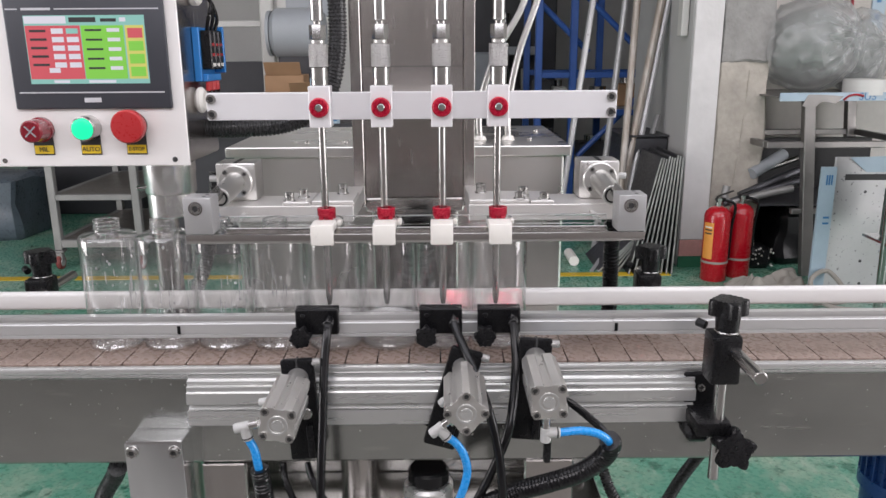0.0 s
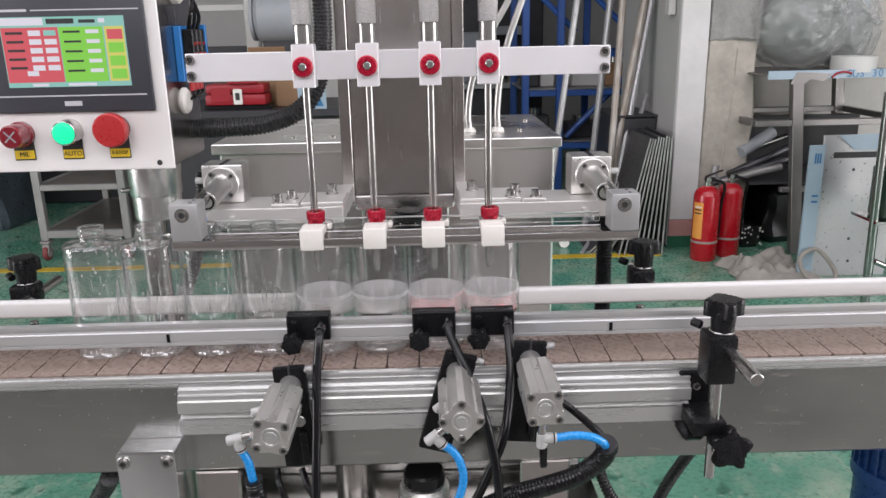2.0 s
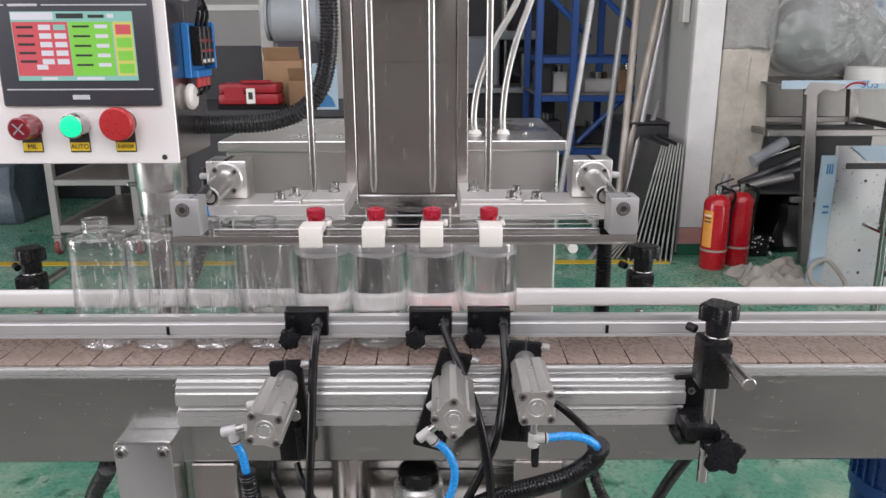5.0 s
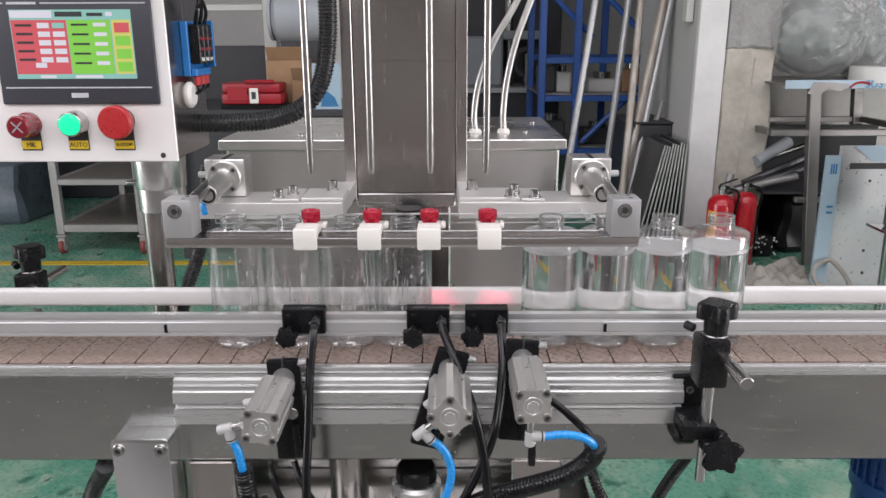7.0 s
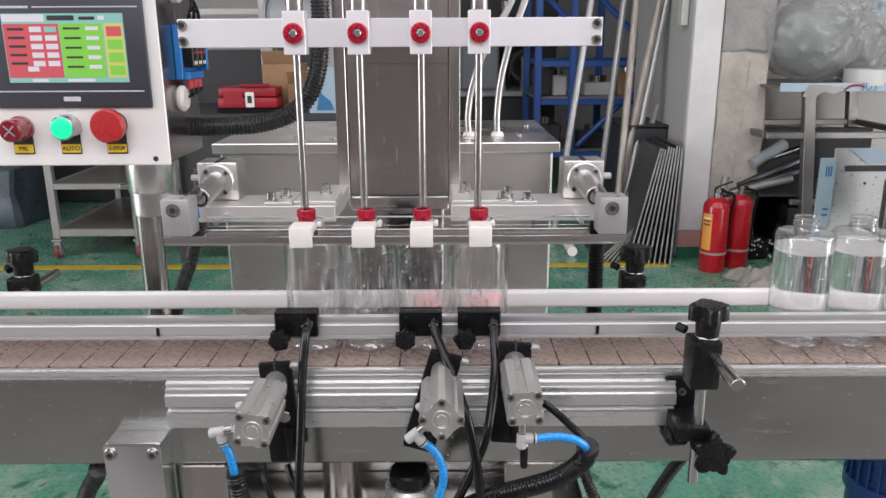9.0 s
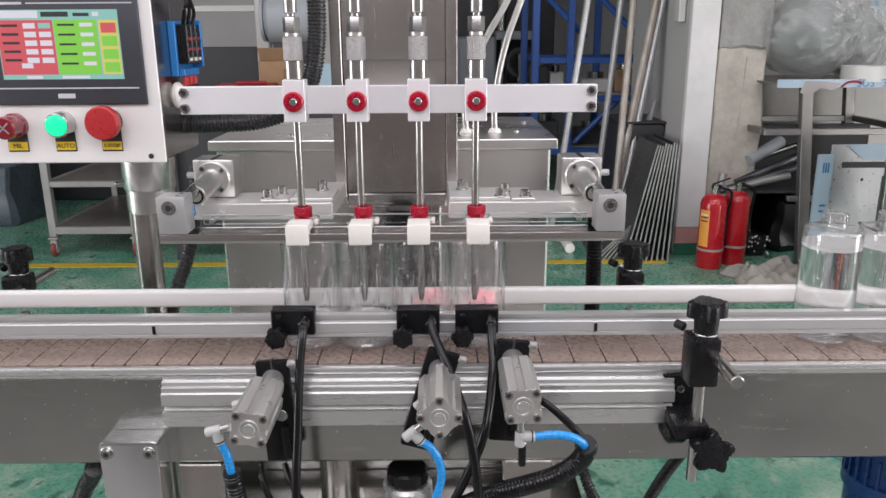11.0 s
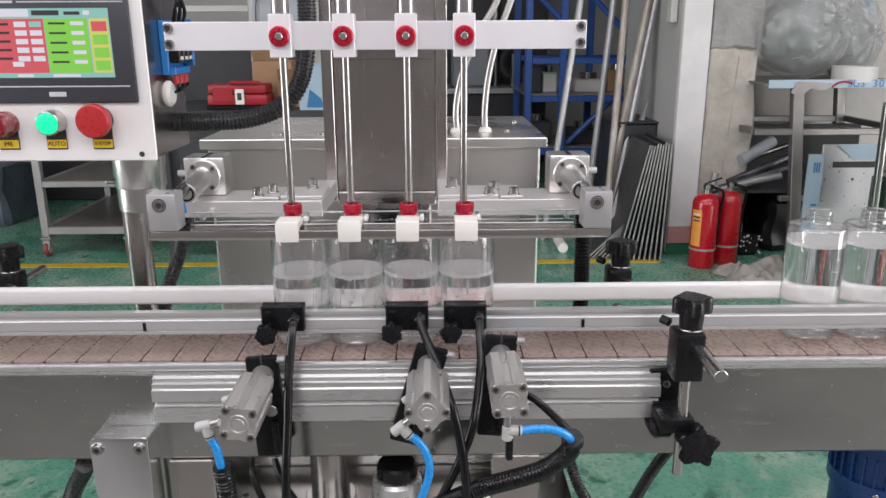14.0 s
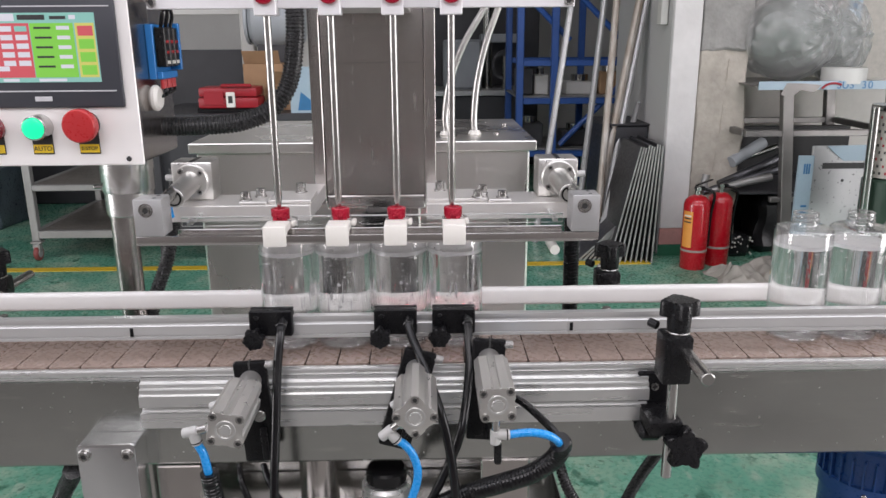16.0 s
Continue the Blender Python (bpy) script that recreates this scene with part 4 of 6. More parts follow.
def cross_beam():
    b = root("cross_beam", (-0.035, 0.16, 1.04), "machined aluminium cross beam with bolted plates", "beam")
    part("beam_arm", box(B(), -0.312, -0.118, 0.128, 0.205, 1.034, 1.0555, 0.0008), BEAMALU, b)
    part("beam_arm", box(B(), 0.036, 0.243, 0.128, 0.205, 1.034, 1.0555, 0.0008), BEAMALU, b)
    part("link_plate", box(B(), -0.15, -0.119, 0.2052, 0.2948, 1.03, 1.053, 0.001), BEAMALU, b)
    part("link_plate", box(B(), 0.036, 0.066, 0.2052, 0.2948, 1.03, 1.053, 0.001), BEAMALU, b)
    part("bolted_plate", box(B(), -0.175, -0.1185, 0.136, 0.2045, 1.0557, 1.0605, 0.001), BEAMALU, b)
    part("bolted_plate", box(B(), 0.0365, 0.118, 0.136, 0.2045, 1.0557, 1.0605, 0.001), BEAMALU, b)
    part("side_plate", box(B(), -0.213, -0.176, 0.13, 0.205, 1.0557, 1.060, 0.001), BEAMALU, b)
    part("side_plate", box(B(), 0.119, 0.15, 0.13, 0.205, 1.0557, 1.060, 0.001), BEAMALU, b)
    for x, y, h in ((-0.139, 0.19, 0.012), (-0.19, 0.165, 0.010), (-0.205, 0.14, 0.010), (0.055, 0.19, 0.012), (0.113, 0.17, 0.010), (0.105, 0.143, 0.008), (0.138, 0.14, 0.008)):
        z = 1.0605 if -0.175 < x < 0.118 else 1.060
        w = part("washer", cyl(B(), (x, y, z), (x, y, z + 0.0015), 0.0085), POLISH, b)
        socket_bolt(w, (x, y, z + 0.0015), (0, 0, 1), 0.0064, h)
    for s, xc in ((-1, -0.282), (1, 0.2165)):
        k = part("actuator_block", box(B(), xc - 0.0275, xc + 0.0275, 0.166, 0.21, 1.0557, 1.1085, 0.003, seg=2), ALUCAST, b, "square aluminium cylinder block")
        part("block_groove", box(B(), xc - 0.003, xc + 0.003, 0.167, 0.209, 1.1075, 1.1089, 0), BLACKM, k)
        part("flange", cyl(B(), (xc + s * 0.0, 0.165, 1.083), (xc, 0.158, 1.083), 0.0235, bev=0.0015), ALUCAST, k)
        part("guide_barrel", cyl(B(), (xc, 0.158, 1.083), (xc + s * 0.003, 0.092, 1.074), 0.0145, 0.013), ALUCAST, k, "guide barrel")
        part("seal_ring", ring(B(), (xc + s * 0.003, 0.092, 1.074), (xc + s * 0.0031, 0.0905, 1.0738), 0.0105, 0.0085), BLACKM, k)
        for a in (40, 130, 220, 310):
            socket_bolt(k, (xc + 0.0185 * math.cos(radians(a)), 0.158, 1.083 + 0.0185 * math.sin(radians(a))), (0, -1, 0), 0.0036, 0.003)
        part("port_fitting", cyl(B(), (xc + s * 0.0275, 0.18, 1.085), (xc + s * 0.040, 0.18, 1.085), 0.0045), GREYW, k, "white port fitting")
    part("clear_strip", box(B(), -0.272, 0.209, 0.074, 0.077, 1.041, 1.052, 0.0005), ACRYL, b, "clear plastic strip")
    part("strip_edge", box(B(), -0.272, 0.209, 0.0735, 0.0775, 1.0522, 1.0534, 0.0002), ALU, b)
    for x in (-0.266, 0.197):
        part("strip_bracket", box(B(), x, x + 0.006, 0.0772, 0.1278, 1.042, 1.047, 0.0005), ALU, b)
    solo("air_tube", sweep(B(), [(-0.293, 0.102, 1.047), (-0.2935, 0.100, 1.056), (-0.294, 0.104, 1.066)], 0.004, 10, 6), BLUETUBE, (-0.293, 0.102, 1.05), "short blue air tube beside the cross beam", "air tube", "blue air tubes")


cross_beam()

NOZX = (-0.143, -0.0705, 0.0005, 0.067)
FUNX = (-0.1435, -0.0695, -0.0005, 0.0695)


def funnel_bar():
    """The bar that carries the nozzle guides; it slides towards the bottles and back."""
    b = root("nozzle_guide_bar", (-0.033, 0.045, 1.035), "steel bar with white blocks and red nozzle guides", "guide bar")
    part("front_bar", box(B(), -0.3015, 0.2385, 0.0, 0.0035, 1.036, 1.047, 0.0010, seg=2), BARSTEEL, b, "polished steel bar")
    part("tray_floor", box(B(), -0.262, 0.200, 0.0036, 0.0288, 1.0418, 1.043, 0.0003), BARSTEEL, b, "shallow polished drip tray")
    part("rear_lip", box(B(), -0.262, 0.200, 0.0289, 0.031, 1.0418, 1.0482, 0.0004), BARSTEEL, b)
    for x0, x1 in ((-0.3015, -0.2685), (0.206, 0.2385)):
        k = part("end_block", box(B(), x0, x1, 0.0, 0.032, 1.0472, 1.0912, 0.0015, seg=2), BLOCKALU, b, "matt aluminium end block")
        xc = (x0 + x1) / 2
        part("counterbore", ring(B(), (xc - 0.002, 0.0002, 1.0785), (xc - 0.002, -0.0008, 1.0785), 0.0082, 0.0066), POLISH, k)
        socket_bolt(k, (xc - 0.002, 0.0, 1.0785), (0, -1, 0), 0.0060, 0.002)
        for y in (0.009, 0.024):
            part("dowel", cyl(B(), (xc + 0.006, y, 1.0910), (xc + 0.006, y, 1.0915), 0.0024), INK, k)
        part("guide_rod", cyl(B(), (xc + (0.001 if xc < 0 else -0.001), 0.026, 1.0765), (xc + (-0.004 if xc < 0 else 0.003), 0.150, 1.0825), 0.0080), POLISH, k, "bright guide rod")
    for x in FUNX:
        x *= 0.985
        w = part("nozzle_block", box(B(), x - 0.0133, x + 0.0133, -0.0032, 0.0110, 1.0335, 1.0580, 0.0016, seg=2), WHITEP, b, "white plastic nozzle block")
        part("block_top", box(B(), x - 0.0133, x + 0.0133, 0.0112, 0.0300, 1.0475, 1.0578, 0.0012, seg=2), WHITEP, w)
        part("guide_seat", box(B(), x - 0.0133, x + 0.0133, 0.0302, 0.0580, 1.0480, 1.0535, 0.0008, seg=2), WHITEP, w)
        part("block_arm", box(B(), x + 0.0134, x + 0.0190, 0.034, 0.049, 1.0490, 1.0560, 0.0015), WHITEP, w)
        m = Matrix.Translation((x, 0.0440, 1.0536))
        guide = part("nozzle_guide", lathe(B(), [(0.0048, 0), (0.0080, 0), (0.0080, 0.0065), (0.0108, 0.0068), (0.0112, 0.0075), (0.0112, 0.0155), (0.0104, 0.0163), (0.0070, 0.0163), (0.0048, 0.010)], m, 28, True), RED, w, "red anodised nozzle guide")
        for a in (-125, -55, 35, 145):
            part("guide_lug", box(B(), 0.0075, 0.0108, -0.0032, 0.0032, 0.002, 0.0070, 0.0006, m @ Matrix.Rotation(radians(a), 4, "Z")), RED, guide)
    return b


FUNNEL = funnel_bar()
HEADZ = 1.191


def nozzle_head():
    """The bar with four filling nozzles that rises and falls."""
    h = root("filling_head", (-0.036, 0.047, HEADZ), "lifting bar with four filling nozzles and red clamp knobs", "filling head")
    part("bar", box(B(), -0.2795, 0.2095, 0.052, 0.067, HEADZ - 0.0155, HEADZ + 0.0165, 0.0006), HEADALU, h, "white satin aluminium bar")
    for x in (-0.2735, 0.2025):
        for z in (-0.0085, 0.0095):
            socket_bolt(h, (x, 0.052, HEADZ + z), (0, -1, 0), 0.0056, 0.0035)
    part("slide_bracket", box(B(), -0.100, 0.016, 0.0672, 0.298, HEADZ - 0.014, HEADZ - 0.002, 0.001), BEAMALU, h, "flat aluminium arm to the lift column")
    for i, x in enumerate(NOZX):
        k = part("clamp_block", box(B(), x - 0.0125, x + 0.0125, 0.0365, 0.0605, HEADZ - 0.0235, HEADZ + 0.0245, 0.0006), HEADALU, h, "aluminium nozzle clamp block")
        kn = part("clamp_knob", lathe(B(), [(0, 0), (0.0108, 0), (0.0115, 0.001), (0.0115, 0.006), (0.010, 0.0075), (0.0055, 0.0078), (0.0055, 0.0055), (0, 0.0055)], Matrix.Translation((x, 0.0365, HEADZ)) @ Matrix.Rotation(radians(90), 4, "X"), 28), RED, k, "red knurled clamp knob")
        part("knob_screw", cyl(B(), (x, 0.031, HEADZ), (x, 0.0282, HEADZ), 0.0044), POLISH, kn)
        t = part("nozzle_tube", lathe(B(), [(0.0012, -0.246), (0.0026, -0.246), (0.0044, -0.234), (0.0044, -0.0236)], Matrix.Translation((x, 0.047, HEADZ)), 18), POLISH, h, "polished steel filling tube")
        f = part("nozzle_valve", cyl(B(), (x, 0.047, HEADZ + 0.0246), (x, 0.047, HEADZ + 0.046), 0.0099), POLISH, h, "polished valve barrel")
        n = 56
        kn = [((0.0112 if j % 2 else 0.0107) * math.cos(2 * math.pi * j / n), (0.0112 if j % 2 else 0.0107) * math.sin(2 * math.pi * j / n)) for j in range(n)]
        part("knurled_sleeve", prism(B(), kn, HEADZ + 0.0462, HEADZ + 0.072, Matrix.Translation((x, 0.047, 0)), 0.0006), KNURL, f, "knurled sleeve")
        part("collar", cyl(B(), (x, 0.047, HEADZ + 0.0721), (x, 0.047, HEADZ + 0.077), 0.008), ALUCAST, f)
        part("hex_nut", prism(B(), hexagon(0.0098), HEADZ + 0.0772, HEADZ + 0.0935, Matrix.Translation((x, 0.047, 0)), 0.0008), POLISH, f, "hexagon nut")
        part("ferrule", cyl(B(), (x, 0.047, HEADZ + 0.0936), (x, 0.047, HEADZ + 0.098), 0.0045), POLISH, f)
        part("hose_tail", cyl(B(), (x, 0.047, HEADZ + 0.098), (x, 0.047, HEADZ + 0.135), 0.0072), POLISH, f)
        part("hose", sweep(B(), [(x, 0.047, HEADZ + 0.134), (x, 0.05, HEADZ + 0.25), (x * 0.8, 0.12, HEADZ + 0.38), (x * 0.5 + 0.05, 0.30, HEADZ + 0.42)], 0.0085, 12, 6), ALUCAST, f, "braided supply hose")
    return h


HEAD = nozzle_head()


def bottle_mesh_parts(b, wet):
    prof = [(0, 0.0035), (0.020, 0.0025), (0.027, 0.0), (0.0315, 0.0), (0.0338, 0.0016), (0.0345, 0.0045), (0.0345, 0.138), (0.0341, 0.1412), (0.0325, 0.1435), (0.029, 0.1448), (0.0185, 0.1462), (0.0158, 0.1472), (0.0148, 0.149),
            (0.0148, 0.151), (0.0162, 0.1516), (0.0162, 0.1526), (0.0145, 0.1534), (0.0145, 0.155), (0.0157, 0.1557), (0.0157, 0.1566), (0.0145, 0.1574), (0.0145, 0.1595), (0.0153, 0.160), (0.0153, 0.1622), (0.0140, 0.1625),
            (0.0128, 0.1620), (0.0130, 0.149), (0.0140, 0.1462), (0.0175, 0.1449), (0.0285, 0.1434), (0.0318, 0.1421), (0.0331, 0.1403), (0.0335, 0.138), (0.0335, 0.006), (0.0326, 0.0035), (0.030, 0.0022), (0.027, 0.0022), (0.020, 0.0045), (0, 0.0055)]
    part("bottle_wall", lathe(B(), prof, Matrix.Translation(BASE[b]), 56), PET, b).visible_shadow = False
    o = Matrix.Translation(BASE[b])
    part("neck_thread", lathe(B(), [(0.0149, 0.1512), (0.0161, 0.1517), (0.0161, 0.1525), (0.0149, 0.153)], o, 40, True), PETTHICK, b, "moulded screw thread")
    part("neck_thread", lathe(B(), [(0.0146, 0.1553), (0.0156, 0.1558), (0.0156, 0.1565), (0.0146, 0.157)], o, 40, True), PETTHICK, b, "moulded screw thread")
    part("neck_lip", lathe(B(), [(0.0130, 0.1602), (0.0152, 0.1602), (0.0152, 0.1621), (0.0130, 0.1621)], o, 40, True), PETTHICK, b, "thick clear lip")
    bm = B()
    for r, h in ((0.009, 0.0016), (0.0165, 0.0016), (0.0235, 0.0018), (0.0312, 0.0022)):
        lathe(bm, [(r - 0.0010, 0.0050), (r, 0.0050 + h), (r + 0.0010, 0.0050)], o, 40)
    for k in range(11):
        box(bm, 0.0245, 0.0318, -0.0010, 0.0010, 0.0040, 0.0066, 0.0006, o @ Matrix.Rotation(2 * math.pi * k / 11, 4, "Z"))
    part("base_ridges", bm, PETBASE, b, "moulded rings and ribs of the base").visible_shadow = False
    if not wet:
        return
    bm = B()
    rnd = random.Random(4)
    # Long drops: water runs that also stand in for bright streaks on the wall.
    for _ in range(26):
        a, z, h = rnd.uniform(0, 2 * math.pi), rnd.uniform(0.02, 0.10), rnd.uniform(0.006, 0.022)
        m = Matrix.Translation(BASE[b] + Vector((0.0333 * math.cos(a), 0.0333 * math.sin(a), z))) @ Matrix.Rotation(a, 4, "Z") @ Matrix.Diagonal((0.4, 0.9, h / 0.001, 1))
        bmesh.ops.create_icosphere(bm, subdivisions=2, radius=0.0008, matrix=m)
    for _ in range(95):
        a, z, r = rnd.uniform(0, 2 * math.pi), 0.015 + 0.12 * rnd.random() ** 0.8, 0.0005 + 0.0013 * rnd.random() ** 2
        m = Matrix.Translation(BASE[b] + Vector((0.0332 * math.cos(a), 0.0332 * math.sin(a), z))) @ Matrix.Rotation(a, 4, "Z") @ Matrix.Diagonal((0.5, 1, rnd.uniform(1, 1.7), 1))
        bmesh.ops.create_icosphere(bm, subdivisions=1, radius=r, matrix=m)
    # Drops low on the wall stand in for sparkle at the base.
    for _ in range(34):
        a, z, r = rnd.uniform(0, 2 * math.pi), 0.003 + 0.02 * rnd.random() ** 2, 0.0005 + 0.0016 * rnd.random() ** 2
        bmesh.ops.create_icosphere(bm, subdivisions=1, radius=r, matrix=Matrix.Translation(BASE[b] + Vector((0.0326 * math.cos(a), 0.0326 * math.sin(a), z))) @ Matrix.Rotation(a, 4, "Z") @ Matrix.Diagonal((0.5, rnd.uniform(1, 2.5), 1, 1)))
    tagged(part("droplets", bm, DROP, b, "water droplets on the inner wall, some standing in for glints"), kind="stuff")


PITCH = 0.0692
FILLX = [-0.137 + PITCH * i for i in range(4)]
QUEUEX = [-0.137 - PITCH * (4 - i) for i in range(4)]


def bottles():
    """Four bottles under the nozzles, then four wet ones that queue for the next filling."""
    out = []
    for xs, wet, label in ((FILLX, False, "clear round plastic bottle with an open threaded neck on the belt"), (QUEUEX, True, "clear plastic bottle with droplets inside, open neck, on the belt")):
        first = root("bottle", (xs[0], 0.047, BELTZ), label, "bottle", "bottles on the conveyor")
        bottle_mesh_parts(first, wet)
        out.append(first)
        for i, x in enumerate(xs[1:]):
            out.append(copy_thing(first, pose(x, 0.047, BELTZ, 0, 0, 47 * (i + 1))))
    return out


BOTTLES = bottles()


def waters():
    w = root("water", (FILLX[0], 0.047, BELTZ), "clear water with small bubbles inside a bottle", "water", "water in the bottles")
    c = BASE[w]
    liquid = part("liquid", lathe(B(), [(0, 0.0048), (0.020, 0.0040), (0.0335, 0.0065), (0.0339, 0.009), (0.0339, 0.1248), (0.0325, 0.1242), (0, 0.1240)], Matrix.Translation(c), 56), WATER, w)
    liquid.visible_shadow = False
    part("surface_froth", lathe(B(), [(0, 0.1205), (0.0334, 0.1205), (0.0341, 0.1210), (0.0341, 0.1256), (0.0322, 0.1252), (0, 0.1250)], Matrix.Translation(c), 56), FROTH, w, "frothy water surface").visible_shadow = False
    bm = B()
    rnd = random.Random(9)
    for _ in range(150):
        a, r = rnd.uniform(0, 2 * math.pi), 0.0325 * math.sqrt(rnd.random())
        z = 0.1235 - 0.006 * rnd.random() if rnd.random() < 0.6 else 0.119 * rnd.random() ** 0.5 + 0.004
        bmesh.ops.create_icosphere(bm, subdivisions=1, radius=0.0003 + 0.0008 * rnd.random() ** 3, matrix=Matrix.Translation(c + Vector((r * math.cos(a), r * math.sin(a), z))))
    tagged(part("bubbles", bm, FOAM, w, "fine air bubbles"), kind="stuff")
    bm = B()
    for _ in range(70):
        a, r = rnd.uniform(0, 2 * math.pi), 0.032 * math.sqrt(rnd.random())
        z = 0.1246 - 0.02 * rnd.random() ** 3
        bmesh.ops.create_icosphere(bm, subdivisions=1, radius=rnd.uniform(0.0007, 0.0022), matrix=Matrix.Translation(c + Vector((r * math.cos(a), r * math.sin(a), z))) @ Matrix.Diagonal((1, 1, 0.45, 1)))
    tagged(part("surface_bubbles", bm, DROP, w, "clear bubbles at the surface"), kind="stuff")
    out = [w]
    for x in FILLX[1:] + FILLX:
        out.append(copy_thing(w, pose(x, 0.047, BELTZ, 0, 0, 61 * len(out))))
    return out


WATERS = waters()

# ---- control box ----
def control_box():
    b = root("control_box", (-0.50, 0.22, 1.109), "satin steel control box with touch screen and buttons", "control box")
    part("housing", box(B(), -0.668, -0.338, 0.1505, 0.295, 1.11, 1.46, 0.003), STEELV, b, "brushed steel housing")
    part("front_door", box(B(), -0.67, -0.3365, 0.1475, 0.1502, 1.108, 1.462, 0.002), PANELW, b, "bright satin steel front")
    for x, m in ((-0.356, INK), (-0.583, POLISH)):
        part("door_screw", cyl(B(), (x, 0.1475, 1.1165), (x, 0.1465, 1.1165), 0.0036), m, b)
    part("cable_gland", cyl(B(), (-0.338, 0.205, 1.191), (-0.326, 0.205, 1.191), 0.0175, bev=0.004), WHITEP, b, "white plastic cable gland")
    part("cable_gland", cyl(B(), (-0.338, 0.21, 1.332), (-0.324, 0.21, 1.332), 0.016, bev=0.003), WHITEP, b, "white plastic cable gland")
    # touch screen, 204 mm wide
    X, Z, Y = -0.4535, 1.265, 0.1475
    s = part("touch_screen", box(B(), X - 0.102, X + 0.102, Y - 0.006, Y - 0.0002, 1.184, 1.336, 0.007, seg=3), BEZEL, b, "charcoal touch screen bezel")
    part("bezel_line", box(B(), X - 0.094, X + 0.094, Y - 0.0066, Y - 0.0059, 1.2045, 1.2062, 0), SILVERINK, s)
    part("bezel_line", box(B(), X - 0.098, X - 0.083, Y - 0.0066, Y - 0.0059, 1.3085, 1.31, 0), SILVERINK, s)
    part("bezel_line", box(B(), X - 0.036, X + 0.096, Y - 0.0066, Y - 0.0059, 1.3085, 1.31, 0), SILVERINK, s)
    part("series_mark", box(B(), X - 0.078, X - 0.041, Y - 0.0066, Y - 0.0059, 1.3078, 1.3108, 0), SILVERINK, s)
    part("maker_mark", box(B(), X - 0.011, X + 0.011, Y - 0.0066, Y - 0.0059, 1.1925, 1.1985, 0.0003), SILVERINK, s, "pale maker's mark")
    d = part("display", box(B(), X - 0.077, X + 0.0765, Y - 0.0064, Y - 0.0058, 1.2165, 1.3015, 0), S_TEAL, s, "lit colour display")

    def field(u0, u1, v0, v1, m, k=1):
        part("display_field", box(B(), X - 0.077 + u0, X - 0.077 + u1, Y - 0.0064 - 0.0003 * k, Y - 0.0063, 1.3015 - v1, 1.3015 - v0, 0), m, d)

    field(0.001, 0.054, 0.001, 0.010, S_WHITE)
    field(0.001, 0.071, 0.0125, 0.079, S_RED)
    field(0.072, 0.126, 0.0125, 0.079, S_GREEN)
    field(0.128, 0.152, 0.0125, 0.079, S_YELL)
    for k in range(5):
        field(0.034, 0.049, 0.016 + 0.0105 * k, 0.0225 + 0.0105 * k, S_WHITE, 2)
        field(0.053, 0.068, 0.016 + 0.0105 * k, 0.0225 + 0.0105 * k, S_WHITE if k else S_TEAL, 2)
        field(0.105, 0.121, 0.016 + 0.0118 * k, 0.0205 + 0.0118 * k, S_WHITE, 2)
        field(0.077, 0.098, 0.017 + 0.0118 * k, 0.0195 + 0.0118 * k, INK, 2)
        field(0.006, 0.027, 0.0175 + 0.0105 * k, 0.0205 + 0.0105 * k, INK, 2)
    for k in range(4):
        field(0.131, 0.150, 0.016 + 0.016 * k, 0.028 + 0.016 * k, (S_RED, S_GREEN, S_GREEN, S_GREEN)[k], 2)
    field(0.026, 0.04, 0.065, 0.071, S_WHITE, 2)
    field(0.058, 0.092, 0.0025, 0.0085, INK)
    field(0.098, 0.118, 0.004, 0.008, INK)
    field(0.122, 0.13, 0.003, 0.008, S_WHITE)
    field(0.03, 0.05, 0.0805, 0.084, S_WHITE)
    field(0.075, 0.11, 0.0805, 0.084, S_WHITE)
    # buttons
    for x, word in ((-0.528, "MIL"), (-0.4655, "AUTO"), (-0.405, "E-STOP")):
        t = part("legend_plate", box(B(), x - 0.0135, x + 0.0135, 0.146, 0.1473, 1.1235, 1.163, 0.0006), INK, b, "dark legend plate")
        part("legend", box(B(), x - 0.0125, x + 0.0125, 0.1452, 0.1461, 1.1255, 1.1365, 0.0003), YELLOW, t, "yellow legend")
        lettering("legend_text", word, 0.0085 if len(word) < 6 else 0.0065, Matrix.Translation((x, 0.1451, 1.131)) @ FACING, INK, t)
    m = Matrix.Translation((-0.528, 0.1473, 1.1575)) @ Matrix.Rotation(radians(90), 4, "X")
    z = part("buzzer", lathe(B(), [(0.0165, 0), (0.0165, 0.006), (0.0148, 0.008), (0.0145, 0.029), (0.0125, 0.031), (0, 0.031)], m, 30), DARKRED, b, "dark red buzzer lamp")
    for a in (45, 135):
        part("buzzer_slot", box(B(), -0.0095, 0.0095, -0.0008, 0.0008, 0.0308, 0.0316, 0, m @ Matrix.Rotation(radians(a), 4, "Z")), GREYM, z)
    m = Matrix.Translation((-0.4655, 0.1473, 1.1595)) @ Matrix.Rotation(radians(90), 4, "X")
    g = part("start_button", lathe(B(), [(0.0165, 0), (0.0165, 0.010), (0.0155, 0.020), (0.0142, 0.021), (0.0142, 0.018), (0.0, 0.018)], m, 30), POLISH, b, "chrome button ring")
    part("lens", lathe(B(), [(0.0138, 0.018), (0.0132, 0.0235), (0.011, 0.0245), (0, 0.025)], m, 30), GREENLAMP, g, "lit green lens")
    m = Matrix.Translation((-0.405, 0.1473, 1.1625)) @ Matrix.Rotation(radians(90), 4, "X")
    e = part("stop_button", lathe(B(), [(0.012, 0.012), (0.0205, 0.014), (0.0215, 0.017), (0.0215, 0.026), (0.0195, 0.0285), (0, 0.030)], m, 36), REDCAP, b, "red mushroom stop button")
